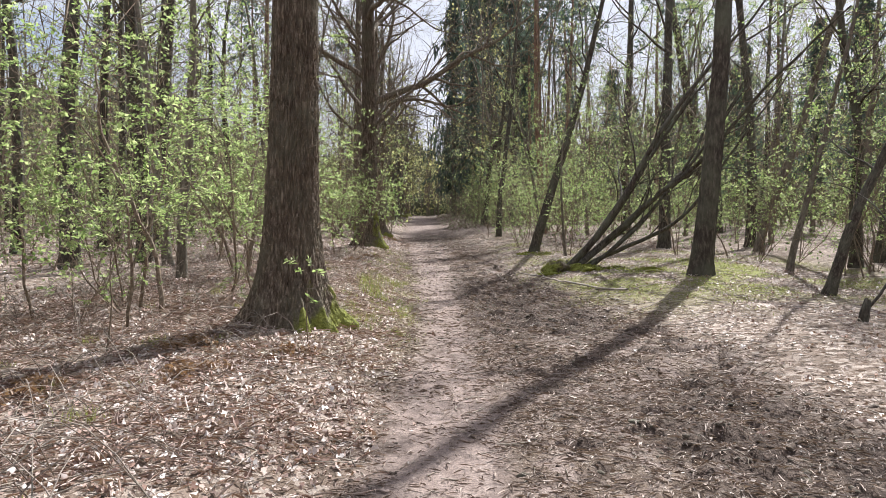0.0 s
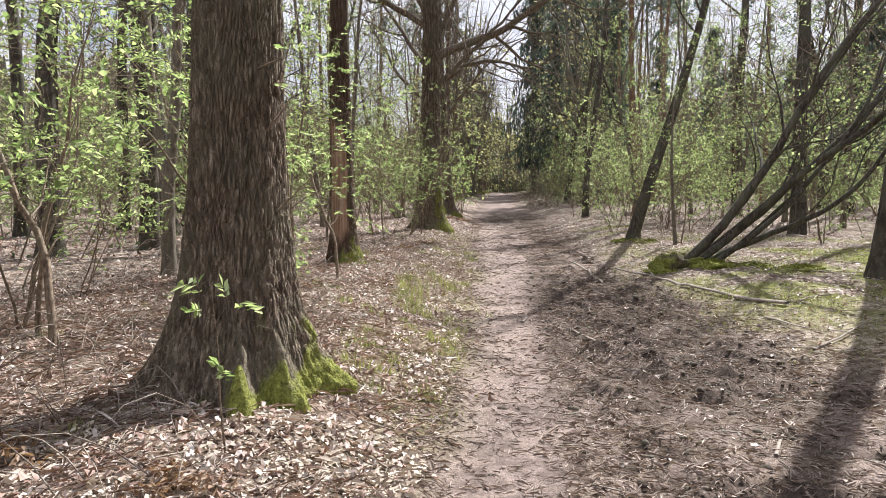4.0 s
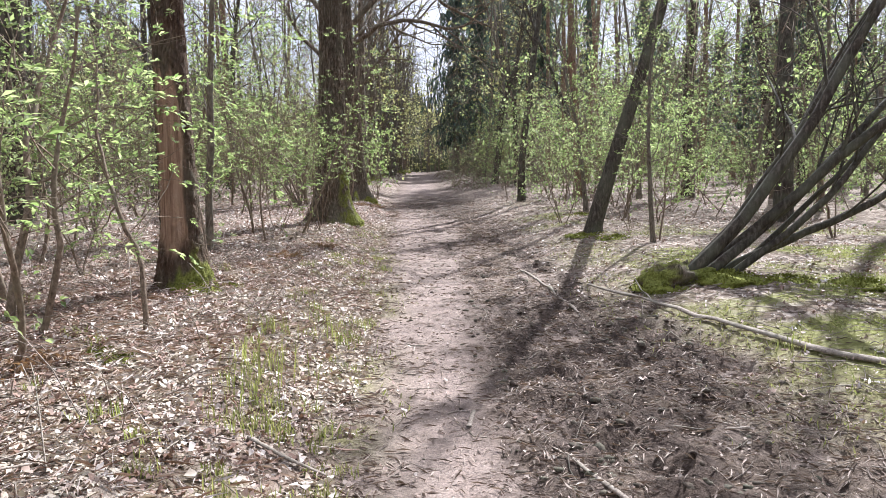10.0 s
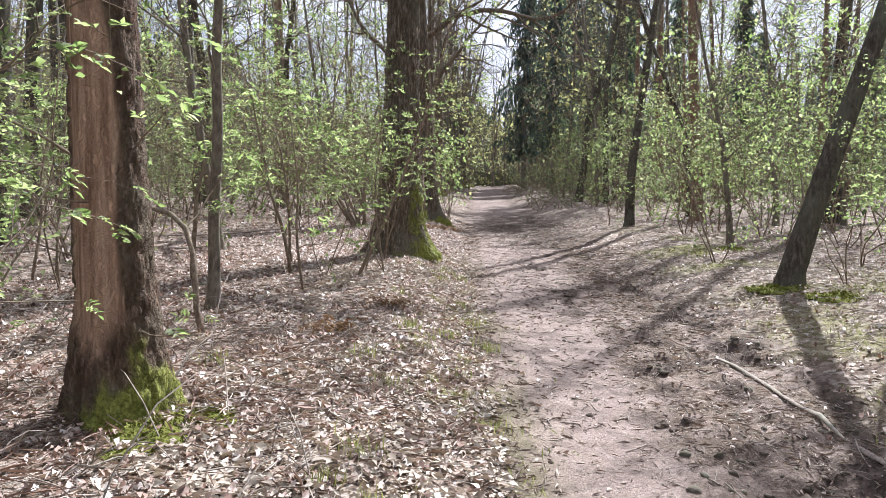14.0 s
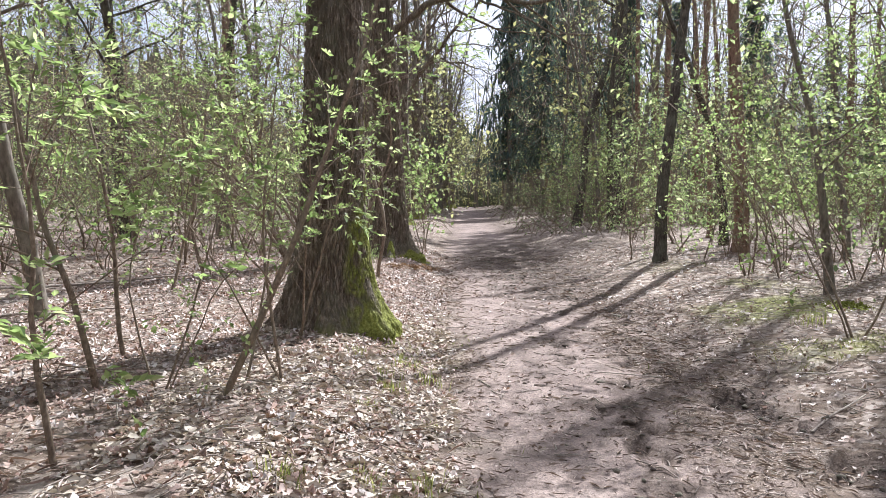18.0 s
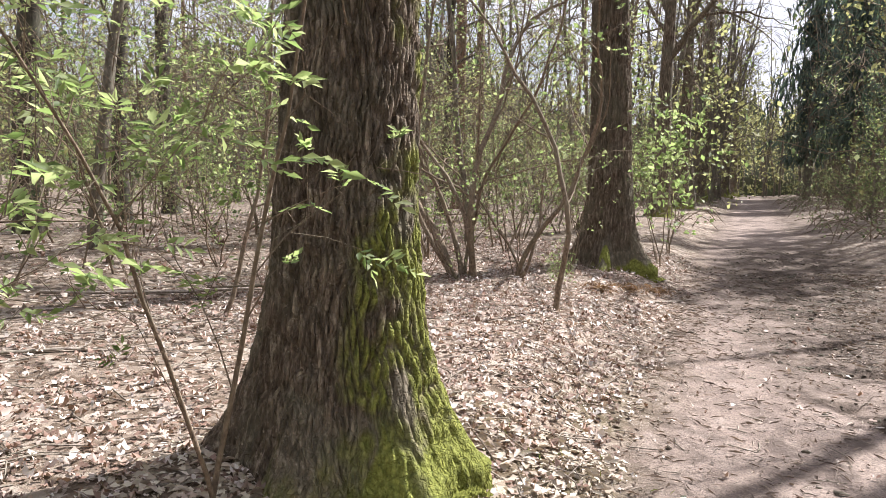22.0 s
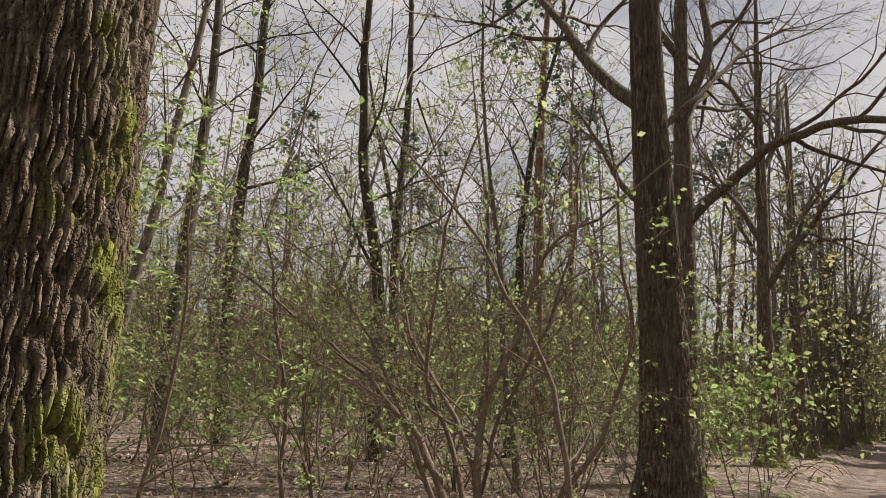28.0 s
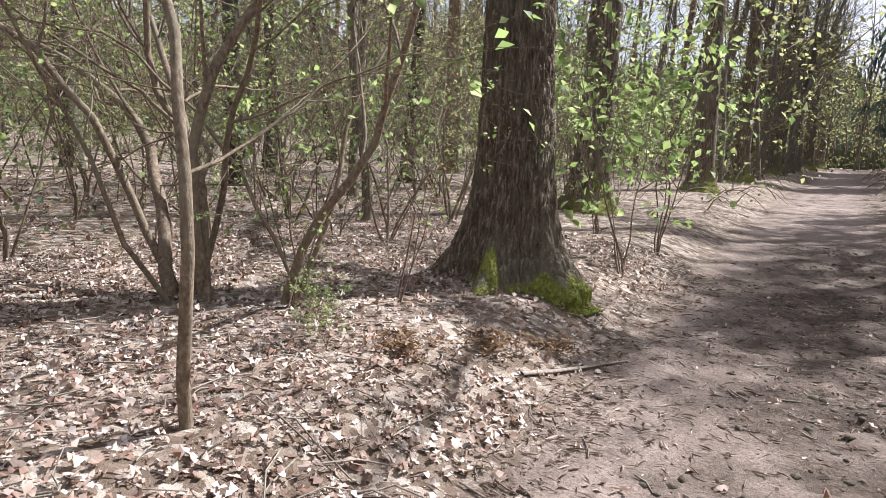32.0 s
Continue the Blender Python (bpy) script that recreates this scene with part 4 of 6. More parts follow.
# the rest of the wood, by chance
placed = 0
while placed < 120:
    a, d = rng.uniform(0, 2 * math.pi), 9 + 52 * rng.rand() ** 0.8
    x, y = d * math.sin(a), 22 + d * math.cos(a) * 1.25
    if path_left(y) - 3.0 < x < path_right(y) + 3.2 or (abs(x) < 6.5 and y < 44 and (x < 0 or y < 26)):
        continue
    if -5 < y < 30 and x < 0 and x > -7 or (0 < x < 11 and 2 < y < 22):
        continue
    if min((x - p) ** 2 + (y - q) ** 2 for p, q in taken) < 1.7:
        continue
    kind = rng.choice(["alder", "young", "crooked", "pine"], p=[0.36, 0.36, 0.12, 0.16])
    if kind == "pine" and x > -6 and y < 55:
        kind = "alder"
    plant(kind, rng.randint(4), x, y, rng.uniform(0, 360), rng.uniform(0.75, 1.25), (rng.normal(0, 0.04), rng.normal(0, 0.04)))
    taken.append((x, y))
    placed += 1


# ---- spruces at the far end ----
def spruce_mesh(seed, height, low, wide, dense=6):
    """A conifer with drooping boughs from the height low upwards."""
    rng = np.random.RandomState(seed)
    trunk, wood, crown = Soup(), Soup(), Soup()
    line = limb_line(rng, (0, 0, -0.3), (0, 0, 1), height, 1.5, 0.012, 0.03)
    trunk.tube(line, np.linspace(0.23, 0.015, len(line)), 10)
    at, way, z = [], [], low
    while z < height - 0.3:
        reach = ((height - z) / height) * wide * smooth(low - 2.5, low + 3.0, z) * (0.75 + 0.5 * rng.rand()) + 0.3
        for k in range(5):
            a = rng.uniform(0, 2 * math.pi)
            L = reach * (0.3 + 1.3 * rng.rand() ** 1.7)
            n = 7
            f = np.linspace(0, 1, n)
            pts = np.stack([np.cos(a) * L * f, np.sin(a) * L * f, z + 0.15 * L * f - 0.5 * L * f ** 2 + 0.12 * L * f ** 3], -1)
            wood.tube(pts, 0.03 * (1 - 0.8 * f), 3)
            for j in range(1, n):
                for m in range(dense):
                    at.append(pts[j] + rng.normal(0, 0.14, 3))
                    way.append((rng.normal(0, 0.35), rng.normal(0, 0.35), -1.0))
        z += rng.uniform(0.35, 0.85)
    z = 1.2
    while z < low:      # dead boughs below the crown
        a, L = rng.uniform(0, 2 * math.pi), rng.uniform(0.3, 1.3)
        wood.tube([(0, 0, z), (math.cos(a) * L * 0.6, math.sin(a) * L * 0.6, z - 0.05), (math.cos(a) * L, math.sin(a) * L, z - 0.2)], [0.018, 0.01, 0.003], 3)
        z += rng.uniform(0.15, 0.4)
    leaf_set(crown, rng, np.array(at), np.array(way), rng.uniform(0.3, 1.0, len(at)), 0.3, (0.05, 0.11))
    return trunk.mesh("trunk"), wood.mesh("branches"), crown.mesh("needles", False)


def conifers(meshes, label, group, spots):
    first = None
    for x, y, s in spots:
        if first is None:
            first = thing("spruce_tree", x, y, label, "tree", group, scale=s)
            for nm, mm, mt in zip(("trunk", "crown", "foliage"), meshes, (GREY_BARK, DARK_BARK, HAZY_NEEDLES)):
                part(nm, mm, mt, first)
        else:
            copy_thing(first, stand(x, y, rng.uniform(0, 360), s))


rng = np.random.RandomState(15)
conifers(spruce_mesh(9, 19.0, 2.6, 2.7, 5), "tall dark drooping spruce beside the far track", "drooping spruces", [(0.9, 86.0, 1.4), (4.6, 79.0, 1.1), (3.4, 96.0, 1.4), (7.4, 90.0, 1.3)])
spots, belt = [(6.0, 57.0, 0.85), (7.4, 66.5, 0.95), (2.4, 66.0, 1.0), (4.2, 71.0, 0.95), (6.4, 60.5, 0.9), (2.9, 76.0, 1.0)], 0
while belt < 30:      # the dark spruce stand behind the trees across the track
    x, y = rng.uniform(5, 44), rng.uniform(34, 92)
    if x < 21 - 0.28 * (y - 24) or x < path_right(y) + 5 or min([(x - u) ** 2 + (y - v) ** 2 for u, v, w in spots] + [99]) < 7.0:
        continue
    spots.append((x, y, rng.uniform(0.85, 1.1) if x < 12 else rng.uniform(0.62, 0.85)))
    belt += 1
conifers(spruce_mesh(12, 17.0, 4.6, 2.5, 5), "tall spruce with bare lower trunk and dark crown", "spruces of the stand", spots)


# ---- far woods and the distance ----
def far_woods():
    rng = np.random.RandomState(31)
    wood, crown = Soup(), Soup()
    n = 0
    while n < 900:
        a = rng.uniform(0, 2 * math.pi)
        d = rng.uniform(26, 115)
        x, y = d * math.sin(a), 26 + d * math.cos(a)
        if n < 130:      # the edges of the track far ahead
            y = rng.uniform(46, 125)
            x = path_left(y) - rng.uniform(0.8, 5) if n % 3 else path_right(y) + rng.uniform(2, 9)
        if n < 45:      # the wood that closes the far end
            y, x = rng.uniform(104, 121), rng.uniform(-13, 5)
        if (y < 104 and path_left(y) - 0.8 < x < path_right(y) + 0.8) or (y < 46 and -20 < x < 20):
            continue
        h, z0 = rng.uniform(11, 19), 0.0
        line = limb_line(rng, (x, y, z0), (0, 0, 1), h, 2.0, 0.07, 0.04)
        wood.tube(line, np.linspace(rng.uniform(0.06, 0.17), 0.02, len(line)), 4)
        for k in range(12):
            j = rng.randint(len(line) // 4, len(line))
            b = rng.uniform(0, 2 * math.pi)
            tw = limb_line(rng, line[j], (math.cos(b), math.sin(b), rng.uniform(0.2, 1.2)), rng.uniform(1.5, 4.0), 1.0, 0.2, 0.03)
            wood.tube(tw, np.linspace(0.035, 0.008, len(tw)), 3)
        low = rng.rand() < 0.6
        m = 26
        at = np.stack([x + rng.normal(0, 1.6, m), y + rng.normal(0, 2.0, m), (z0 + rng.uniform(0.5, 9.0, m)) if low else z0 + h * rng.uniform(0.3, 1.0, m)], -1)
        at = np.repeat(at, 5, 0) + rng.normal(0, 0.22, (5 * m, 3))
        leaf_set(crown, rng, at, rng.normal(0, 1, at.shape), rng.uniform(0.14, 0.30, len(at)), 1.0)
        n += 1
    tagged(part("far_woods", wood.mesh("far_woods"), GREY_BARK), "distant wood of thin bare trunks", "woods", kind="stuff")
    tagged(part("far_foliage", crown.mesh("far_foliage", False), BUD_LEAF), "thin spring foliage of the distant wood", "foliage", kind="stuff")


far_woods()


def backdrop(radius, low, high, gap, seed):
    """The depth of the wood as one ragged wall far off, open where the track runs through."""
    rng = np.random.RandomState(seed)
    n = 3600
    a = np.arange(n) * 2 * math.pi / n
    d = radius * (1 + 0.06 * np.sin(a * 5 + seed))
    top = low + (high - low) * smooth(0.3, 0.75, fbm(np.cos(a) * 9 + seed, np.sin(a) * 9, 1.0, 4))
    top = top * (0.62 + 0.38 * fbm(np.cos(a) * 90, np.sin(a) * 90, 4.0, 3)) + rng.rand(n) ** 3 * 3.5
    x, y = d * np.sin(a), 26 + d * np.cos(a)
    mid = 0.5 * (path_left(y) + path_right(y))
    top = np.where((y > 26) & (np.abs(x - mid) < gap), 1.5 + rng.rand(n), top)
    s = Soup()
    i = np.arange(n)
    j = (i + 1) % n
    s.add(np.vstack([np.stack([x, y, np.full(n, -1.0)], -1), np.stack([x, y, top], -1)]), np.stack([i, j, j + n, i + n], -1))
    tagged(part("backdrop", s.mesh("backdrop"), DISTANT), "grey-green depth of the wood in the distance", "backdrop", kind="structure")


backdrop(82, 7.0, 17.0, 6.0, 2)
backdrop(125, 13.0, 27.0, 0.0, 7)


def thicket():
    """Thin stems and leaves deep in the wood, too many to count."""
    rng = np.random.RandomState(33)
    wood, crown = Soup(), Soup()
    n = 0
    while n < 1700:
        y = rng.uniform(5, 100)
        side = -1 if rng.rand() < 0.55 else 1
        off = 3.0 + 38 * rng.rand() ** 1.5 + max(0, 34 - y) * 0.12
        x = path_left(y) - off if side < 0 else path_right(y) + off - 1.2
        if (x < 0 and y < 34 and x > -7.5) or (x > 0 and y < 25 and x < 8.5):
            continue
        z0, h = 0.08, rng.uniform(1.5, 6.5)
        line = limb_line(rng, (x, y, z0), (rng.normal(0, 0.4), rng.normal(0, 0.4), 1), h, 1.0, 0.16, 0.03)
        wood.tube(line, np.linspace(rng.uniform(0.008, 0.022), 0.003, len(line)), 3)
        at = [line[1:]]
        for k in range(7):
            j = rng.randint(1, len(line))
            b = rng.uniform(0, 2 * math.pi)
            tw = limb_line(rng, line[j], (math.cos(b), math.sin(b), rng.uniform(-0.1, 0.7)), rng.uniform(0.7, 2.2), 0.7, 0.22, 0.0)
            wood.tube(tw, np.linspace(0.008, 0.003, len(tw)), 3)
            at.append(tw[1:])
        at = np.vstack(at)
        m = rng.randint(7, 16)
        p = np.repeat(at[rng.randint(len(at), size=m)] + rng.normal(0, 0.15, (m, 3)), 5, 0)
        p = p + rng.normal(0, 0.09, p.shape)
        leaf_set(crown, rng, p, rng.normal(0, 1, p.shape), rng.uniform(0.06, 0.125, len(p)), 1.0)
        n += 1
    m = 20000      # low growth near the ground
    y = rng.uniform(14, 75, m)
    off = 2.6 + 30 * rng.rand(m) ** 1.4
    left = rng.rand(m) < 0.5
    x = np.where(left, path_left(y) - off - 1.5, path_right(y) + off)
    keep = ((~left) & ((y > 26) | (x > 8))) | (left & ((y > 36) | (x < -6.5)))
    p = np.stack([x, y, ground_z(x, y) + 0.04 + 1.5 * rng.rand(m) ** 2], -1)[keep & (fbm(x * 0.5, y * 0.5, 2.0, 2) > 0.45)]
    leaf_set(crown, rng, p, rng.normal(0, 1, p.shape), rng.uniform(0.06, 0.12, len(p)), 1.0)
    tagged(part("thicket", wood.mesh("thicket"), TWIG_BARK), "thicket of thin brown stems deep in the wood", "thicket", kind="stuff")
    tagged(part("thicket_foliage", crown.mesh("thicket_foliage", False), THICKET_LEAF), "fresh green leaves of the thicket", "foliage", kind="stuff")


thicket()


def canopy():
    """Fine twigs and opening leaves high in the wood, all round."""
    rng = np.random.RandomState(35)
    n = 330000
    x, y = rng.uniform(-75, 75, n), rng.uniform(-45, 115, n)
    z = np.where(rng.rand(n) < 0.45, rng.uniform(2.2, 8.5, n), rng.uniform(3.0, 20.0, n))
    off = np.where(x < 0, path_left(y) - x, x - path_right(y))
    right = (x > 0) & (off > 0.5 * z + 1.5) & ((x > 14) | (y > 40) | ((z < 8.5) & ((y > 22) | (x > 9))))
    left = (x <= 0) & (off > 2.6 + 0.12 * z) & ((y > 33) | (x < -9) | ((x < -5.2) & (rng.rand(n) < 0.35)))
    over = (y > 47) & (off > 0.3) & (z > 4.5)      # boughs over the far track
    keep = (right | left | over) & ((np.hypot(x, y - 20) > 14) | (z < 8.5))
    keep &= rng.rand(n) < smooth(0.36, 0.6, fbm(x * 0.22, y * 0.22, z * 0.22, 3)) * np.interp(z, [2, 4, 14, 20], [0.6, 1.0, 1.0, 0.25])
    far = np.hypot(x, y - 20)
    keep &= rng.rand(n) < np.interp(far, [10, 40, 70], [1.0, 0.8, 0.45])
    at = np.stack([x, y, z], -1)[keep]
    m = len(at)
    d = rng.normal(0, 1, (m, 3)) + [0, 0, 0.5]
    d /= np.linalg.norm(d, axis=1)[:, None]
    side = np.cross(d, rng.normal(0, 1, (m, 3)))
    side /= np.linalg.norm(side, axis=1)[:, None] + 1e-9
    other = np.cross(d, side)
    L, r = rng.uniform(0.8, 2.2, (m, 1)), rng.uniform(0.010, 0.022, (m, 1))
    L = L * np.interp(at[:, 2:], [2, 9], [0.7, 1.0])
    bend = at + d * L * 0.5
    tip = at + d * L + rng.normal(0, 0.15, (m, 3))
    v = np.stack([at + side * r, at - side * r * 0.5 + other * r * 0.87, at - side * r * 0.5 - other * r * 0.87, tip], 1).reshape(-1, 3)
    i = np.arange(m)[:, None] * 4
    wood, crown = Soup(), Soup()
    wood.add(v, None, np.vstack([i + [e, (e + 1) % 3, 3] for e in range(3)]))
    tagged(part("canopy_twigs", wood.mesh("canopy_twigs"), TWIG_BARK), "fine bare twigs high in the wood", "twigs", kind="stuff")
    p = np.vstack([tip, bend])
    p = p[rng.rand(len(p)) < 0.75]
    p = p + rng.normal(0, 0.15, p.shape)
    low, under = p[:, 2] < 8.5, Soup()
    tufts = p[low][rng.rand(low.sum()) < 0.42]      # the leaves sit in tufts
    high, p = p[~low], np.repeat(tufts, 5, 0)
    p = np.vstack([high, p + rng.normal(0, 0.13, p.shape)])
    low = np.arange(len(p)) >= len(high)
    leaf_set(crown, rng, p[~low], rng.normal(0, 1, p[~low].shape), rng.uniform(0.07, 0.17, (~low).sum()), 1.0)
    near = np.interp(np.hypot(p[low, 0], p[low, 1] - 20), [10, 30], [0.55, 1.0])
    leaf_set(under, rng, p[low], rng.normal(0, 1, p[low].shape), rng.uniform(0.06, 0.13, low.sum()) * near, 1.0)
    tagged(part("canopy_foliage", crown.mesh("canopy_foliage", False), BUD_LEAF), "opening grey-green leaves high in the wood", "foliage", kind="stuff")
    tagged(part("understory_foliage", under.mesh("understory_foliage", False), THICKET_LEAF), "fresh green leaves on young trees in the wood", "foliage", kind="stuff")


canopy()


# ---- undergrowth ----
SAPLINGS = [shrub(200 + k, 1, 2.2 + 0.35 * k, 0.016 + 0.003 * k, 0.35, 0.6, 0.125, 2, feathered=True) for k in range(6)]
BUSHES = [shrub(220 + k, 3, 2.6 + 0.3 * k, 0.012, 0.65, 0.75, 0.055) for k in range(5)]
BARE = [shrub(240 + k, 3, 2.3, 0.009, 0.6, 0.2, 0.05) for k in range(3)]
LEAFY = [shrub(260 + k, 4, 3.3, 0.014, 0.26, 0.42, 0.125, 2) for k in range(2)]
FINE = [dict(step=0.3, wobble=0.16, lift=0.03, seg=5, n=10, angle=(0.5, 1.25), ratio=(0.3, 0.55), thin=0.45, **{"from": 0.18}),
        dict(step=0.3, wobble=0.16, lift=0.0, seg=3, n=6, angle=(0.5, 1.1), ratio=(0.35, 0.6), thin=0.55),
        dict(step=0.25, wobble=0.16, lift=0.0, seg=3, taper=0.6)]
TWIGGY = [shrub(280 + k, 4, 4.0, 0.016, 0.5, 0.6, 0.042, 2, FINE) for k in range(3)]
SETS = {"twiggy": (TWIGGY, "twiggy_bush", "tall bush of fine brown twigs with tiny opening leaves", "bush"),
        "leafy": (LEAFY, "leafy_bush", "bush in full bright yellow-green leaf beside the track", "bush"),
        "sapling": (SAPLINGS, "sapling", "slender sapling with fresh yellow-green leaves on the leaf litter", "sapling"),
        "bush": (BUSHES, "bush", "many-stemmed bush coming into bright green leaf", "bush"),
        "bare": (BARE, "bare_bush", "thin brown bush with bare twigs and few buds", "bush")}


def set_out(kind, which, x, y, scale=1.0, turn=0.0, lean=(0, 0)):
    sets, name, label, cat = SETS[kind]
    which %= len(sets)
    ob = thing(name, x, y, label, cat, "undergrowth: " + kind, turn, scale, lean)
    for stem in sets[which][0]:
        part("stem", stem, TWIG_BARK, ob)
    part("foliage", sets[which][1], BUD_LEAF if kind == "twiggy" else SPRING_LEAF, ob)
    return ob


rng = np.random.RandomState(6)
for k, (kind, x, y, s) in enumerate([
        ("sapling", -3.3, 7.2, 0.8), ("sapling", -2.9, 11.2, 0.9), ("sapling", -3.6, 12.4, 1.1), ("sapling", -4.2, 10.2, 1.0), ("bush", -3.9, 13.8, 0.9), ("sapling", -2.6, 14.6, 0.8),
        ("bush", -5.6, 12.0, 1.0), ("sapling", -5.0, 9.0, 1.1), ("sapling", -6.2, 10.4, 1.2), ("bush", -4.6, 17.6, 0.9), ("sapling", -3.4, 18.8, 1.0), ("sapling", -4.5, 15.8, 1.1),
        ("bush", -3.2, 22.3, 0.8), ("sapling", -3.9, 23.2, 1.2), ("sapling", -3.7, 22.4, 1.05), ("sapling", -4.6, 21.4, 1.2), ("leafy", -2.5, 34.3, 0.9), ("leafy", -2.6, 36.0, 0.95), ("bare", -3.6, 27.4, 0.7),
        ("bush", -3.5, 36.5, 0.9), ("sapling", -5.2, 27.0, 1.0), ("sapling", -5.6, 29.3, 1.2), ("bush", -6.4, 31.8, 0.9), ("bare", -3.8, 30.9, 0.9), ("bare", -3.3, 31.4, 0.8),
        ("bare", -6.4, 33.4, 1.0), ("bush", -7.4, 29.5, 1.0), ("bush", 2.5, 24.8, 1.2), ("bush", 3.4, 22.3, 0.9), ("bush", 4.0, 25.6, 1.3), ("sapling", 3.5, 20.9, 1.1), ("bush", 3.1, 29.6, 1.2),
        ("bush", 4.2, 31.0, 1.1), ("bush", 5.6, 27.5, 1.3), ("bush", 6.6, 21.2, 1.2), ("bush", 7.8, 18.6, 1.1), ("bare", 8.4, 15.6, 1.2), ("bush", 9.0, 21.5, 1.3), ("bush", 3.0, 37.5, 1.0),
        ("bush", 2.4, 41.5, 1.0), ("sapling", 1.9, 33.0, 0.6), ("bush", 5.9, 33.5, 1.2), ("bare", 9.6, 13.0, 1.1), ("bush", 8.0, 28.0, 1.2), ("twiggy", -5.4, 31.6, 0.9), ("twiggy", -6.4, 30.4, 1.0), ("twiggy", -4.9, 33.6, 1.0), ("twiggy", -6.8, 34.2, 1.1), ("twiggy", -8.2, 32.2, 1.1), ("twiggy", -5.6, 36.2, 1.1),
        ("twiggy", -8.6, 35.8, 1.2), ("twiggy", -10.0, 33.6, 1.2), ("twiggy", -7.2, 38.6, 1.2), ("twiggy", -4.0, 35.2, 0.8), ("twiggy", -10.6, 37.2, 1.2), ("twiggy", -5.4, 40.5, 1.1), ("twiggy", -7.6, 26.6, 1.0), ("twiggy", -8.8, 29.0, 1.1),
        ("twiggy", 4.6, 29.2, 1.0), ("twiggy", 5.4, 36.4, 1.1), ("twiggy", -5.8, 20.6, 0.9), ("twiggy", -7.0, 22.8, 1.0), ("sapling", -3.0, 13.3, 1.1), ("sapling", -3.4, 14.4, 1.2), ("sapling", -2.75, 12.3, 0.9), ("sapling", -4.0, 15.0, 1.3), ("sapling", -3.1, 20.9, 1.2), ("sapling", -3.6, 8.4, 1.2), ("leafy", -2.95, 30.2, 0.16), ("leafy", -3.1, 30.3, 0.12)]):
    set_out(kind, k, x, y, s, rng.uniform(0, 360))
count = 0
while count < 190:
    side = rng.choice([-1, 1])
    y = rng.uniform(4, 62)
    x = (path_left(y) - 2.6 - 13 * rng.rand() ** 1.2) if side < 0 else (path_right(y) + (1.8 if y > 24 else 5.5) + 13 * rng.rand() ** 1.2)
    if x < 0 and 18 < y < 34 and x > -5.5 or x > 0 and y < 13:
        continue
    if min((x - p) ** 2 + (y - q) ** 2 for p, q in taken) < 0.25:
        continue
    kind = rng.choice(["sapling", "bush", "bare"], p=[0.42, 0.36, 0.22])
    set_out(kind, rng.randint(6), x, y, rng.uniform(0.7, 1.35), rng.uniform(0, 360), (rng.normal(0, 0.06), rng.normal(0, 0.06)))
    count += 1

# ---- stems of their own shape ----
ROD = [dict(step=0.3, wobble=0.045, lift=0.0, seg=7, n=10, angle=(0.35, 0.9), ratio=(0.16, 0.36), thin=0.42, taper=0.75, **{"from": 0.22}),
       dict(step=0.2, wobble=0.12, lift=0.02, seg=4, n=5, angle=(0.4, 0.9), ratio=(0.35, 0.6), thin=0.6),
       dict(step=0.15, wobble=0.15, lift=0.01, seg=3, taper=0.6)]


LEANING = [dict(ROD[0], wobble=0.06, lift=0.012, n=8, thin=0.4), ROD[1], ROD[2]]
BOWED = [dict(ROD[0], wobble=0.05, lift=0.09, n=9, ratio=(0.22, 0.45), angle=(0.6, 1.2), thin=0.36), ROD[1], ROD[2]]
CROOKED = [dict(ROD[0], wobble=0.16, lift=0.03, n=7, ratio=(0.22, 0.42), angle=(0.5, 1.2), thin=0.36), ROD[1], ROD[2]]
SEEDLING = [dict(step=0.12, wobble=0.05, lift=0.02, seg=5, n=9, angle=(0.7, 1.2), ratio=(0.10, 0.18), thin=0.5, **{"from": 0.45}), dict(step=0.06, wobble=0.1, lift=0.0, seg=3, taper=0.6)]
BENT = [dict(ROD[0], wobble=0.14, n=8, ratio=(0.3, 0.55), angle=(0.4, 1.0), thin=0.5, **{"from": 0.25}), dict(ROD[1], n=6), ROD[2]]


def clump(name, x, y, label, category, stems, seed, bark, keep=0.15, size=0.05, spec=ROD):
    """Stems one by one: offset x, y, bearing, rise, length, radius."""
    rng = np.random.RandomState(seed)
    ob = thing(name, x, y, label, category)
    for ox, oy, bearing, rise, length, r in stems:
        s, crown, sites = Soup(), Soup(), []
        a, e = radians(bearing), radians(rise)
        branch(s, rng, (ox, oy, -0.08), (math.cos(a) * math.cos(e), math.sin(a) * math.cos(e), math.sin(e)), length, r, 0, spec, sites)
        leaves_at(crown, rng, sites, 2, size * 1.4, keep, jitter=0.02, feathered=size > 0.06)
        stem = part("stem", s.mesh("stem"), bark, ob)
        part("foliage", crown.mesh("foliage", False), SPRING_LEAF, stem, "sparse fresh green leaves")
    return ob


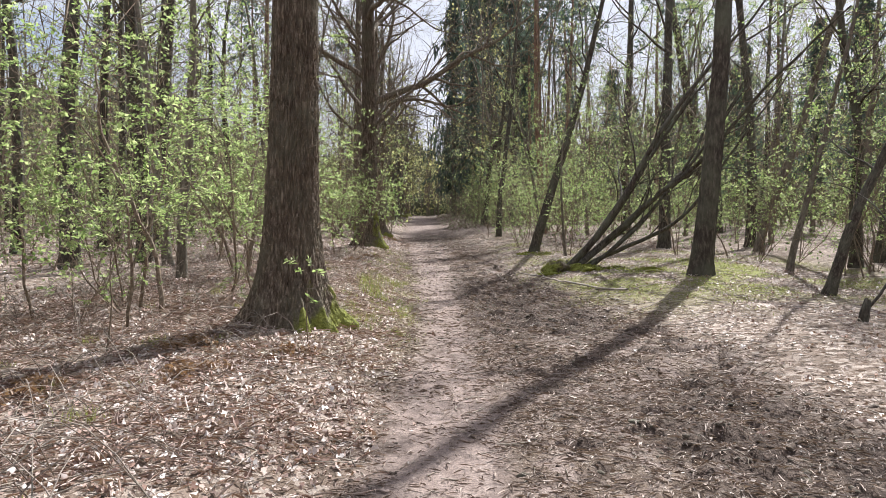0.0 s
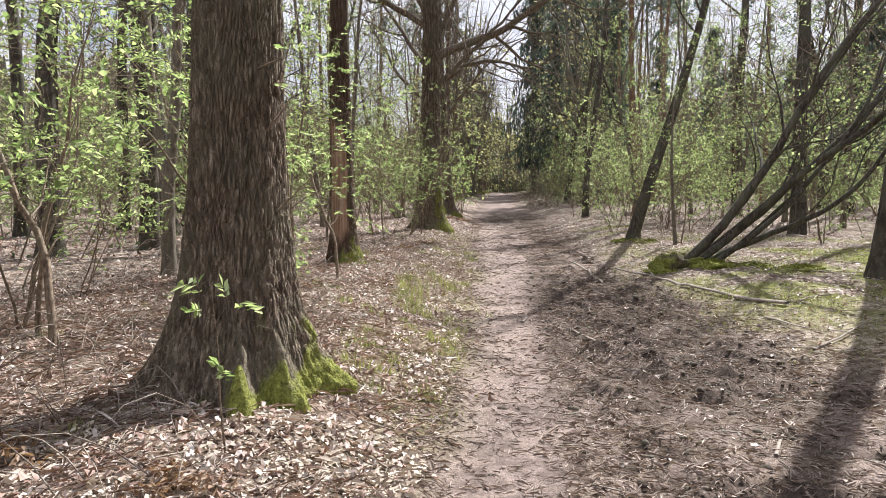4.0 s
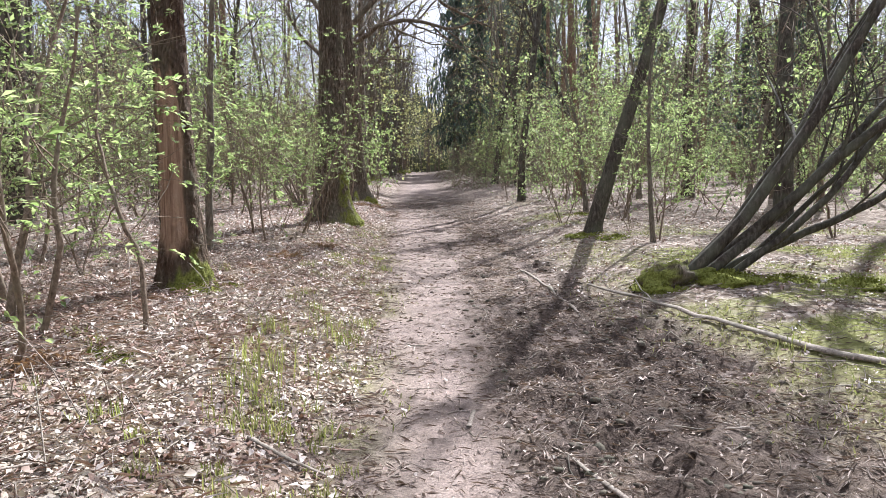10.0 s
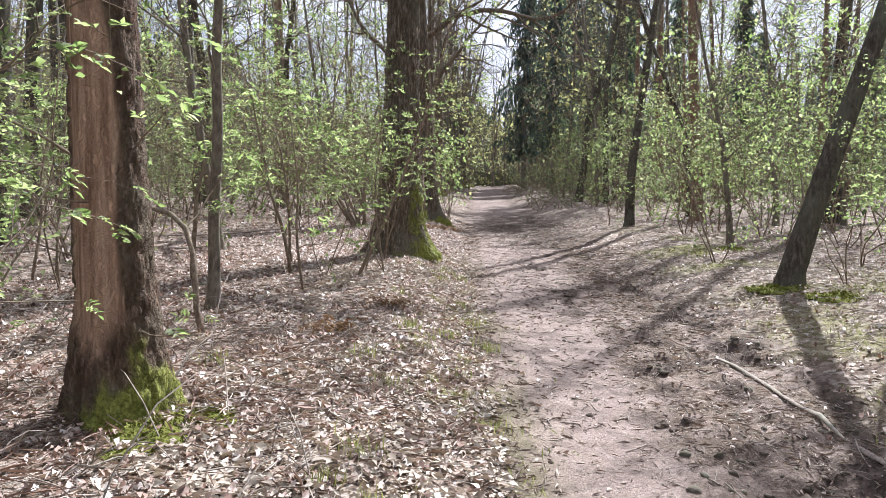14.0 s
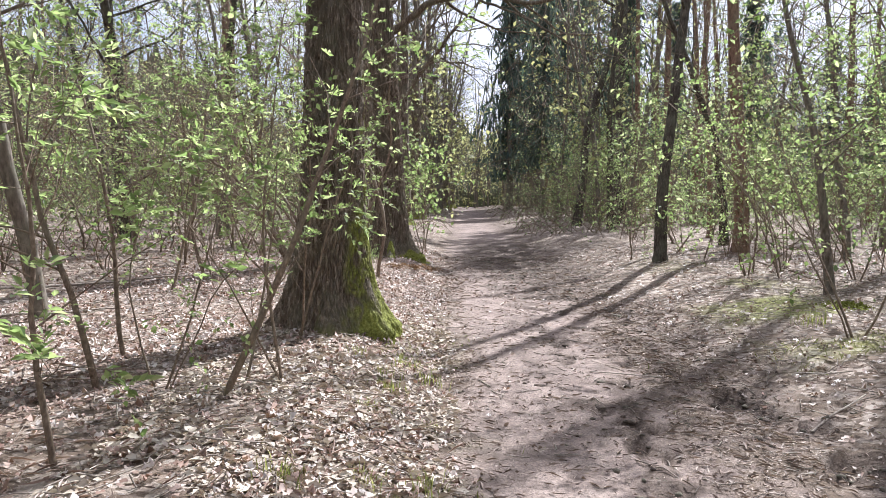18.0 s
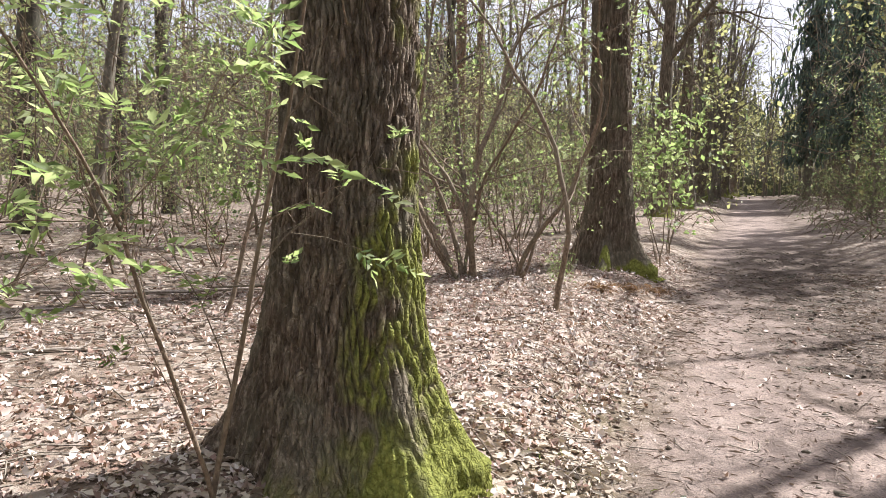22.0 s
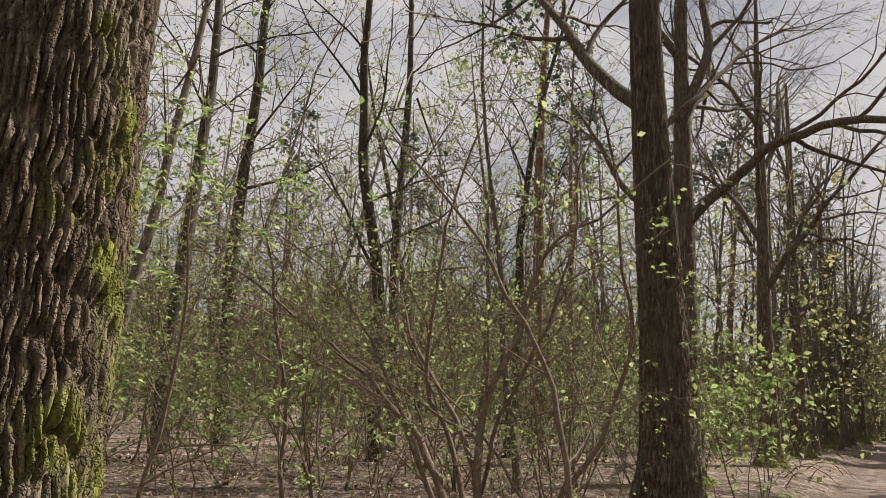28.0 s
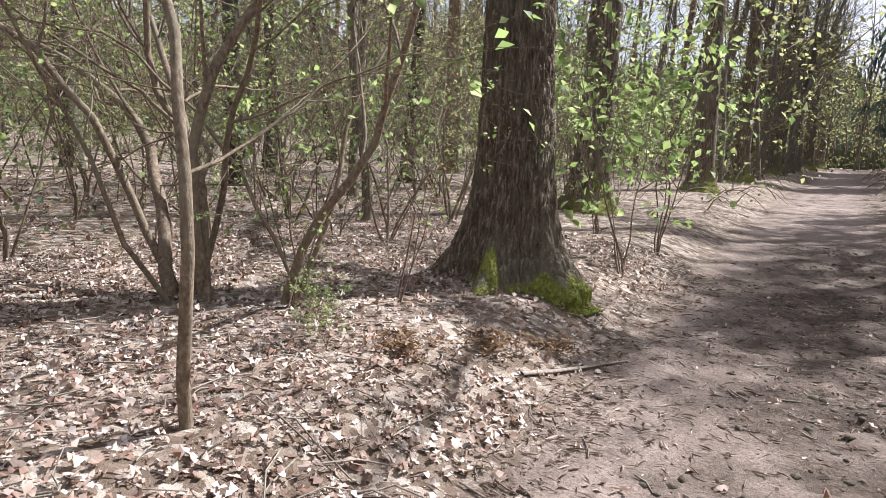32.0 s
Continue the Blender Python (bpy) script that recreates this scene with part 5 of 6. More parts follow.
leaning = clump("leaning_tree", 2.7, 17.4, "clump of long dark stems leaning over from a mossy root plate", "tree",
      [(0.0, 0.0, 4, 47, 8.5, 0.085), (0.14, 0.12, -6, 45, 8.2, 0.075), (0.2, -0.08, 6, 43, 7.8, 0.07), (0.34, 0.1, -2, 39, 7.2, 0.058), (0.1, 0.24, 10, 49, 7.8, 0.06),
       (0.28, 0.25, 9, 44, 7.4, 0.05), (0.44, -0.02, -8, 36, 6.6, 0.052), (0.5, 0.16, 4, 32, 6.0, 0.042)], 301, DARK_BARK, 0.1, spec=LEANING)
clump("hazel_bush", -4.45, 30.4, "hazel of many brown stems fanning out of the leaf litter", "bush",
      [(0, 0, 178, 56, 5.6, 0.052), (0.08, 0.1, 150, 74, 5.2, 0.036), (0.2, 0.1, 95, 86, 5.4, 0.044), (-0.02, 0.12, 188, 68, 5.0, 0.034), (0.28, 0.05, 60, 84, 5.0, 0.036), (0.16, 0.12, 350, 72, 4.2, 0.022), (0.05, 0.2, 120, 80, 4.6, 0.026), (0.1, -0.05, 230, 62, 3.8, 0.02)], 302, TWIG_BARK, 0.25, spec=BENT)
clump("small_tree", -2.75, 29.05, "thin dark sapling standing straight in dry leaves", "sapling", [(0, 0, 10, 86, 4.6, 0.031)], 313, TWIG_BARK, 0.2, spec=CROOKED)
clump("small_tree", -3.75, 30.7, "crooked dark sapling with a kinked stem in dry leaves", "sapling", [(0, 0, 40, 82, 4.2, 0.034), (0.05, 0, 20, 58, 3.0, 0.022), (0.1, 0.1, 160, 76, 3.6, 0.018)], 304, TWIG_BARK, 0.2, spec=BENT)
clump("small_tree", -5.35, 28.9, "thin bent brown sapling rising from dead leaves", "sapling", [(0, 0, 170, 78, 2.6, 0.014), (0.4, 0.1, 100, 84, 2.8, 0.013)], 314, TWIG_BARK, 0.15, spec=BENT)
clump("sapling", -2.75, 24.1, "sapling with arching twigs of bright feathered leaves", "sapling", [(0, 0, -25, 68, 2.5, 0.013), (0.02, 0.03, -60, 60, 2.3, 0.011)], 315, TWIG_BARK, 0.22, 0.085)
clump("small_tree", -2.78, 22.25, "thin grey-brown sapling with a bowed stem and green leaves", "sapling", [(0, 0, -20, 64, 3.6, 0.026), (0.05, 0.3, 60, 72, 2.2, 0.011)], 305, TWIG_BARK, 0.35, 0.075, spec=BOWED)
clump("small_tree", -2.46, 22.62, "thin grey sapling with arching twigs and green leaves", "sapling", [(0, 0, 150, 80, 2.6, 0.013), (0.03, 0, 200, 60, 2.0, 0.009)], 306, TWIG_BARK, 0.4, 0.061)
clump("oak_seedling", -1.42, 7.68, "young seedling with bright green leaves under a big oak", "sapling", [(0, 0, 60, 87, 0.98, 0.007)], 307, TWIG_BARK, 0.3, 0.12, spec=SEEDLING)


clump("sapling", 5.35, 9.7, "thin dark stem leaning over from the leaf litter", "sapling", [(0, 0, 5, 52, 3.4, 0.022)], 308, DARK_BARK, 0.15, spec=BENT)
stump_soup = Soup()
ends = np.random.RandomState(71)
for k in range(7):      # splintered top
    a = k * 2 * math.pi / 7
    stump_soup.tube([(0.025 * math.cos(a), 0.025 * math.sin(a), -0.1), (0.03 * math.cos(a), 0.028 * math.sin(a), 0.12), (0.03 * math.cos(a) + 0.01, 0.03 * math.sin(a), ends.uniform(0.2, 0.32))], [0.045, 0.036, 0.012], 6)
stump = part("broken_stump", stump_soup.mesh("broken_stump"), DARK_BARK)
stump.matrix_basis = stand(5.42, 9.62, 20.0, 1.0, (0.15, 0))
tagged(stump, "small dark broken stump in trodden leaves", "stump")


# ---- moss cushions ----
def mound_mesh(seed, rx, ry, rz, lump=0.35, seg=28, rings=9, tufts=0):
    s = Soup()
    v = []
    for i in range(rings):
        f = i / (rings - 1) * math.pi / 2
        for j in range(seg):
            a = 2 * math.pi * j / seg
            v.append((math.cos(a) * math.cos(f) * rx, math.sin(a) * math.cos(f) * ry, math.sin(f) * rz - 0.04))
    v = np.array(v)
    k = 1 + lump * (fbm(v[:, 0] * 6 + seed, v[:, 1] * 6, v[:, 2] * 6, 3) - 0.5) * 2
    v = v * k[:, None]
    i, j = np.arange(rings - 1)[:, None] * seg, np.arange(seg)[None]
    j2 = (j + 1) % seg
    s.add(v, np.stack([i + j, i + j2, i + seg + j2, i + seg + j], -1).reshape(-1, 4))
    if tufts:
        rng = np.random.RandomState(seed)
        p = v[rng.randint(len(v), size=tufts)] * rng.uniform(0.85, 1.12, (tufts, 1)) + rng.normal(0, 0.015, (tufts, 3))
        leaf_set(s, rng, p, np.array([[0, 0, 1.0]] * tufts) + p * 0.8, rng.uniform(0.018, 0.045, tufts), 0.5)
    return s.mesh("moss")


MOUND = [mound_mesh(3, 0.42, 0.34, 0.085, 0.6, tufts=900), mound_mesh(8, 0.3, 0.3, 0.07, 0.6, tufts=600), mound_mesh(14, 0.6, 0.4, 0.10, 0.6, tufts=1200)]
plate = mound_mesh(21, 0.40, 0.36, 0.27, 0.95, 48, 18)
co = np.empty(len(plate.vertices) * 3)
plate.vertices.foreach_get("co", co)
co = co.reshape(-1, 3)
plate.attributes.new("mossy", "FLOAT", "POINT").data.foreach_set("value", smooth(0.38, 0.52, fbm(co[:, 0] * 7, co[:, 1] * 7, co[:, 2] * 7, 3)))
part("root_plate", plate, OAK_BARK, leaning, "dark mossy upturned root plate")
for k, (x, y, s) in enumerate([(2.55, 17.3, 1.0), (2.85, 17.55, 0.9), (3.3, 17.2, 1.0), (2.45, 22.05, 0.7), (2.7, 22.0, 0.6), (-2.7, 16.45, 0.6), (-2.5, 16.7, 0.5), (3.9, 17.0, 0.9), (4.6, 16.6, 0.8), (2.9, 21.3, 0.8), (3.2, 26.5, 0.9), (-2.1, 24.75, 0.5), (-2.4, 13.7, 0.5), (-2.65, 13.9, 0.45), (-2.35, 32.6, 0.35)]):
    ob = part("moss_cushion", MOUND[k % 3], MOSS)
    ob.matrix_basis = stand(x, y, 57.0 * k, s)
    tagged(ob, "low bright yellow-green cushion of moss on the ground", "moss", "moss cushions")


# ---- fallen branches and sticks ----
FALLEN = [dict(step=0.3, wobble=0.06, lift=0.0, seg=7, n=4, angle=(0.4, 0.8), ratio=(0.15, 0.3), thin=0.5, taper=0.5, **{"from": 0.3}),
          dict(step=0.2, wobble=0.12, lift=0.0, seg=4, taper=0.7)]


def fallen(x0, y0, x1, y1, r, seed, label, n=3):
    rng = np.random.RandomState(seed)
    length = math.hypot(x1 - x0, y1 - y0)
    s, spec = Soup(), [dict(FALLEN[0], n=n), FALLEN[1]]
    branch(s, rng, (0, 0, 0), (x1 - x0, y1 - y0, 0), length, r, 0, spec, [])
    for v in s.v:      # let it lie along the ground
        v[:, 2] = v[:, 2] * 0.5 + ground_z(v[:, 0] + x0, v[:, 1] + y0) + r * 0.95 - float(ground_z(x0, y0))
    ob = part("fallen_branch", s.mesh("fallen_branch"), DEAD_WOOD)
    ob.matrix_basis = Matrix.Translation((x0, y0, float(ground_z(x0, y0))))
    tagged(ob, label, "branch", "fallen branches")


fallen(3.35, 13.7, 1.55, 17.4, 0.042, 401, "long pale fallen branch lying across the muddy track edge", 4)
fallen(1.05, 19.4, 1.45, 16.4, 0.024, 421, "pale crooked fallen branch at the edge of the mud", 3)
fallen(3.9, 14.0, 2.45, 13.45, 0.022, 402, "thin grey fallen branch on the moss")
fallen(2.95, 13.2, 3.15, 12.3, 0.022, 422, "broken grey stick lying on trodden leaves", 1)
fallen(0.08, 13.0, 0.28, 14.75, 0.018, 403, "pale bare stick lying in the dark mud", 1)
fallen(0.89, 11.8, 0.45, 12.95, 0.018, 404, "crooked pale stick lying on the mud", 2)
fallen(1.8, 12.85, 0.85, 13.15, 0.016, 405, "thin brown twig branch lying on the mud", 2)
fallen(-1.16, 20.3, -0.95, 20.5, 0.012, 423, "short bent stick on the sandy path", 1)
fallen(1.2, 22.65, 1.8, 23.05, 0.014, 424, "thin stick lying at the edge of the moss", 1)
fallen(2.9, 11.6, 3.9, 12.4, 0.02, 406, "grey broken branch lying on trodden leaves", 2)
fallen(-1.15, 12.4, -0.7, 12.15, 0.022, 407, "short dark piece of wood at the edge of the path", 0)
fallen(-3.0, 8.3, -2.1, 9.6, 0.018, 408, "dry bent stick in the leaf litter", 2)
fallen(-3.9, 6.3, -2.4, 7.0, 0.025, 409, "grey fallen branch in the dry leaves", 2)
fallen(-3.1, 11.0, -1.9, 11.6, 0.02, 410, "dry arching stick in the leaves", 2)
fallen(-3.0, 9.9, -2.5, 9.8, 0.05, 411, "thick broken piece of brown wood in the leaves", 0)
fallen(-6.4, 24.6, -5.0, 25.6, 0.04, 412, "fallen log at the foot of a thin tree", 1)
fallen(-2.1, 31.0, -1.6, 31.9, 0.02, 413, "short stick on the bank at the edge of the track", 1)
fallen(3.0, 33.2, 4.2, 34.0, 0.03, 414, "dark fallen branch at the foot of a pine", 2)
fallen(-4.4, 27.2, -3.4, 27.9, 0.02, 415, "dry grey stick lying on dead leaves", 1)
fallen(5.5, 20.5, 7.5, 21.6, 0.03, 416, "fallen branch among the moss", 3)
fallen(0.2, 7.4, 1.3, 7.7, 0.012, 417, "thin twig lying on the track", 1)
fallen(1.6, 8.6, 2.0, 9.5, 0.014, 418, "thin brown twig on trodden leaves", 1)
fallen(-0.1, 24.2, 0.5, 24.0, 0.01, 419, "thin twig lying on the sandy path", 1)
fallen(-7.5, 27.0, -5.2, 28.4, 0.04, 420, "bare branch propped over the leaf litter", 3)


# ---- leaf litter, twigs, clods and grass ----
def scatter(rng, n, x0, x1, y0, y1, density):
    x, y = rng.uniform(x0, x1, n), rng.uniform(y0, y1, n)
    keep = rng.rand(n) < density(x, y)
    return x[keep], y[keep]


def litter():
    rng = np.random.RandomState(61)
    def density(x, y):
        off = 1 - path_mask(x, y) * 0.98
        return np.clip(off * (1 - 0.4 * moss_mask(x, y)) * (0.35 + 1.1 * smooth(0.35, 0.65, fbm(x * 0.8, y * 0.8, 4.4))), 0, 1)
    for n, box, size in ((150000, (-6.5, 0, 1.5, 36.0), 0.048), (15000, (-14, -6.5, 4, 40.0), 0.08), (40000, (0.5, 8.5, 3.0, 36.0), 0.046)):
        x, y = scatter(rng, n, *box, density)
        m = len(x)
        s = (0.45 + 1.15 * rng.rand(m) ** 1.6) * size
        a = rng.uniform(0, 2 * math.pi, m)
        d = np.stack([np.cos(a), np.sin(a), rng.normal(0, 0.22, m)], -1)
        d /= np.linalg.norm(d, axis=1)[:, None]
        roll = rng.normal(0, 0.35, m)
        side = np.stack([-np.sin(a) * np.cos(roll), np.cos(a) * np.cos(roll), np.sin(roll)], -1)
        nor = np.cross(d, side)
        c = np.stack([x, y, ground_z(x, y) + s * rng.uniform(0.05, 0.35, m)], -1)
        curl = rng.uniform(-0.3, 0.6, m)
        s1, cu = s[:, None], (curl * s)[:, None]
        def at(along, across, up):      # a lobed, curled, torn leaf
            j = rng.uniform(0.7, 1.3, (m, 1))
            return c + d * s1 * along + side * s1 * across * j + nor * cu * up * rng.uniform(0.4, 1.6, (m, 1))
        v = np.stack([at(-0.5, 0, 0.6), at(-0.22, 0.24, 1), at(0.02, 0.12, 0.3), at(0.24, 0.30, 1.1), at(0.5, 0, 0.8), at(0.24, -0.30, 1.1), at(0.02, -0.12, 0.3), at(-0.22, -0.24, 1)], 1).reshape(-1, 3)
        i = np.arange(m)[:, None] * 8
        soup = Soup()
        soup.add(v, None, np.vstack([i + [0, 1, 7], i + [1, 2, 7], i + [2, 6, 7], i + [2, 3, 6], i + [3, 5, 6], i + [3, 4, 5]]))
        tagged(part("leaf_litter", soup.mesh("leaf_litter", False), DRY_LEAF), "pale brown curled dead oak leaves covering the ground", "leaf litter", kind="stuff")


litter()


def twig_litter():
    rng = np.random.RandomState(62)
    soup = Soup()
    x, y = scatter(rng, 14000, -7, 7, 2, 36, lambda x, y: 0.62 - 0.35 * strip_mask(x, y) * path_mask(x, y))
    m = len(x)
    a, L = rng.uniform(0, math.pi, m), rng.uniform(0.05, 0.38, m) * np.where(path_mask(x, y) > 0.5, 0.6, 1.2)
    r = rng.uniform(0.0018, 0.0052, m)
    dx, dy = np.cos(a) * L / 2, np.sin(a) * L / 2
    k = rng.normal(0, 0.12, (m, 2)) * L[:, None]
    rows = [np.stack([x - dx, y - dy], -1), np.stack([x, y], -1) + k, np.stack([x + dx, y + dy], -1)]
    lift = rng.uniform(0.004, 0.05, (m, 3)) * np.where(path_mask(x, y) > 0.5, 0.25, 1.0)[:, None]
    v = []
    for c, row in enumerate(rows):
        z = ground_z(row[:, 0], row[:, 1]) + lift[:, c]
        nx, ny = -np.sin(a) * r, np.cos(a) * r
        v += [np.stack([row[:, 0] + nx, row[:, 1] + ny, z], -1), np.stack([row[:, 0] - nx, row[:, 1] - ny, z], -1), np.stack([row[:, 0], row[:, 1], z + r * 1.7], -1)]
    v = np.stack(v, 1).reshape(-1, 3)
    i = np.arange(m)[:, None] * 9
    q = [i + [b + e, b + (e + 1) % 3, b + 3 + (e + 1) % 3, b + 3 + e] for b in (0, 3) for e in range(3)]
    soup.add(v, np.vstack(q))
    tagged(part("twig_litter", soup.mesh("twig_litter"), DEAD_WOOD), "small dry twigs strewn over the ground", "twigs", kind="stuff")


twig_litter()


def dry_stalks():
    """Arching dead stalks on the bank beside the first oak."""
    rng = np.random.RandomState(63)
    soup = Soup()
    for k in range(900):
        y = 2.6 + 17 * rng.rand() ** 1.5
        x = path_left(y) - 0.8 - 5.0 * rng.rand()
        a, L = rng.uniform(0, 2 * math.pi), rng.uniform(0.3, 0.95)
        f = np.linspace(0, 1, 5)
        h = rng.uniform(0.1, 0.5) * L
        px, py = x + math.cos(a) * L * f, y + math.sin(a) * L * f
        pts = np.stack([px, py, ground_z(px, py) + 4 * h * f * (1 - f * rng.uniform(0.6, 1.0))], -1)
        soup.tube(pts, np.linspace(0.0048, 0.002, 5), 3)
    tagged(part("dry_stalks", soup.mesh("dry_stalks"), DEAD_WOOD), "pale arching dead stalks among the leaves", "stalks", kind="stuff")


dry_stalks()


def clods():
    rng = np.random.RandomState(64)
    soup = Soup()
    x, y = scatter(rng, 62000, -2.5, 4.0, 2.5, 40, lambda x, y: mud_mask(x, y) * 0.9 + 0.10 * path_mask(x, y) * (1 - 0.7 * strip_mask(x, y)))
    ico = np.array([(0, 0, 1), (0.9, 0, 0.4), (0.28, 0.85, 0.4), (-0.72, 0.53, 0.4), (-0.72, -0.53, 0.4), (0.28, -0.85, 0.4), (0.8, 0.3, -0.5), (-0.1, 0.9, -0.5), (-0.9, 0.2, -0.5), (-0.4, -0.8, -0.5), (0.6, -0.7, -0.5)])
    tri = np.array([(0, 1, 2), (0, 2, 3), (0, 3, 4), (0, 4, 5), (0, 5, 1), (1, 6, 2), (2, 7, 3), (3, 8, 4), (4, 9, 5), (5, 10, 1), (2, 6, 7), (3, 7, 8), (4, 8, 9), (5, 9, 10), (1, 10, 6)])
    m = len(x)
    s = 0.005 + 0.036 * rng.rand(m) ** 5
    shape = rng.uniform(0.6, 1.35, (m, 11, 1)) * np.stack([rng.uniform(0.7, 1.4, m), rng.uniform(0.7, 1.4, m), rng.uniform(0.3, 0.7, m)], -1)[:, None]
    v = ico[None] * shape * s[:, None, None] + np.stack([x, y, ground_z(x, y) - s * 0.1], -1)[:, None]
    t = tri[None] + (np.arange(m) * 11)[:, None, None]
    soup.add(v.reshape(-1, 3), None, t.reshape(-1, 3))
    tagged(part("mud_clods", soup.mesh("mud_clods", False), CLOD), "dark crumbling clods of churned mud", "mud", kind="stuff")


clods()


def grass():
    rng = np.random.RandomState(65)
    soup = Soup()
    spots = []
    for k in range(85):
        y = rng.uniform(9, 24)
        spots.append((path_left(y) - rng.uniform(-0.15, 0.75), y, rng.uniform(0.5, 1.0)))
    spots += [(-1.35, 13.6, 2.0), (-1.25, 13.0, 1.6), (-1.15, 12.6, 1.3), (-1.0, 14.9, 1.6), (-1.5, 14.6, 1.4), (-1.2, 15.4, 1.2), (2.9, 14.6, 1.0), (-1.0, 19.5, 1.2), (2.4, 25.5, 1.2), (-1.3, 10.4, 1.2)]
    for k in range(40):
        y = rng.uniform(3, 20)
        spots.append((path_left(y) - rng.uniform(0.8, 4.5), y, rng.uniform(0.5, 1.1)))
    for x, y, s in spots:
        n = int(46 * s)
        px, py = x + rng.normal(0, 0.07 * s, n), y + rng.normal(0, 0.07 * s, n)
        h, a = rng.uniform(0.06, 0.15, n) * s, rng.uniform(0, 2 * math.pi, n)
        b = rng.uniform(0.2, 0.8, n) * h
        z = ground_z(px, py)
        w = 0.0035
        base = np.stack([px, py, z - 0.01], -1)
        side = np.stack([-np.sin(a) * w, np.cos(a) * w, a * 0], -1)
        mid = base + np.stack([np.cos(a) * b * 0.35, np.sin(a) * b * 0.35, h * 0.65], -1)
        tip = base + np.stack([np.cos(a) * b, np.sin(a) * b, h], -1)
        v = np.stack([base - side, base + side, mid + side * 0.8, mid - side * 0.8, tip], 1).reshape(-1, 3)
        i = np.arange(n)[:, None] * 5
        soup.add(v, i + [0, 1, 2, 3], i + [3, 2, 4])
    x, y = scatter(rng, 110000, -2.2, 9.0, 9.0, 26, lambda x, y: moss_mask(x, y) * smooth(0.3, 0.6, fbm(x * 2, y * 2, 3.0, 3)))      # short blades in the moss
    a = rng.normal(0, 0.5, (len(x), 3)) + [0, 0, 1.0]
    leaf_set(soup, rng, np.stack([x, y, ground_z(x, y) - 0.005], -1), a, rng.uniform(0.025, 0.08, len(x)), 0.3, (0.04, 0.09))
    tagged(part("grass", soup.mesh("grass", False), GRASS), "pale green tufts of grass along the path edge", "grass", kind="stuff")


grass()


def crumbs():
    """Broken bits of leaf and bark trodden into the track."""
    rng = np.random.RandomState(66)
    def density(x, y):
        return np.clip(path_mask(x, y) * (1 - 0.8 * strip_mask(x, y)) * (0.25 + smooth(0.35, 0.62, fbm(x * 1.5, y * 1.5, 7.7))) * (1 - 0.5 * mud_mask(x, y)) + 0.08, 0, 1)
    x, y = scatter(rng, 60000, -2.6, 4.5, 2.0, 36, density)
    m = len(x)
    a = rng.uniform(0, 2 * math.pi, m)
    at = np.stack([x, y, ground_z(x, y) + rng.uniform(0.002, 0.014, m)], -1)
    soup, bank = Soup(), Soup()
    leaf_set(soup, rng, at, np.stack([np.cos(a), np.sin(a), rng.normal(0, 0.1, m)], -1), rng.uniform(0.012, 0.042, m), 0.15)
    for count, y0, y1 in ((150000, 2.0, 16.0), (95000, 16.0, 36.0)):      # straws and splinters
        x, y = scatter(rng, count, -2.6, 6.0, y0, y1, density)
        m = len(x)
        a = rng.uniform(0, 2 * math.pi, m)
        at = np.stack([x, y, ground_z(x, y) + rng.uniform(0.002, 0.016, m)], -1)
        leaf_set(soup, rng, at, np.stack([np.cos(a), np.sin(a), rng.normal(0, 0.07, m)], -1), rng.uniform(0.03, 0.12, m), 0.09, (0.03, 0.075))
    x, y = scatter(rng, 95000, -5.5, -0.2, 1.5, 24, lambda x, y: (1 - path_mask(x, y)) * (0.2 + smooth(0.4, 0.6, fbm(x * 1.2, y * 1.2, 2.7))) * smooth(26, 8, y))      # dead grass on the bank
    m = len(x)
    a = rng.uniform(0, 2 * math.pi, m)
    at = np.stack([x, y, ground_z(x, y) + rng.uniform(0.005, 0.05, m)], -1)
    leaf_set(bank, rng, at, np.stack([np.cos(a), np.sin(a), rng.normal(0, 0.25, m)], -1), rng.uniform(0.05, 0.2, m), 0.12, (0.012, 0.03))
    y = rng.uniform(7.0, 26, 40000)      # bleached leaves beside the footpath
    x = path_left(y) - 1.9 * rng.rand(len(y)) ** 1.3 + 0.1
    pick = fbm(x * 1.6, y * 1.6, 6.6, 3) > 0.44
    x, y = x[pick], y[pick]
    m = len(x)
    a = rng.uniform(0, 2 * math.pi, m)
    at = np.stack([x, y, ground_z(x, y) + rng.uniform(0.004, 0.03, m)], -1)
    pale = Soup()
    leaf_set(pale, rng, at, np.stack([np.cos(a), np.sin(a), rng.normal(0, 0.08, m)], -1), rng.uniform(0.03, 0.085, m), 0.1, (0.12, 0.34))
    tagged(part("bleached_leaves", pale.mesh("bleached_leaves", False), BLEACHED), "bleached pale leaves lying along the footpath", "leaf litter", kind="stuff")
    tagged(part("dead_grass", bank.mesh("dead_grass", False), DRY_LEAF), "pale dead grass blades on the leafy bank", "dead grass", kind="stuff")
    tagged(part("leaf_crumbs", soup.mesh("leaf_crumbs", False), CRUMB), "crumbs of dead leaf and bark trodden into the track", "leaf litter", kind="stuff")


crumbs()


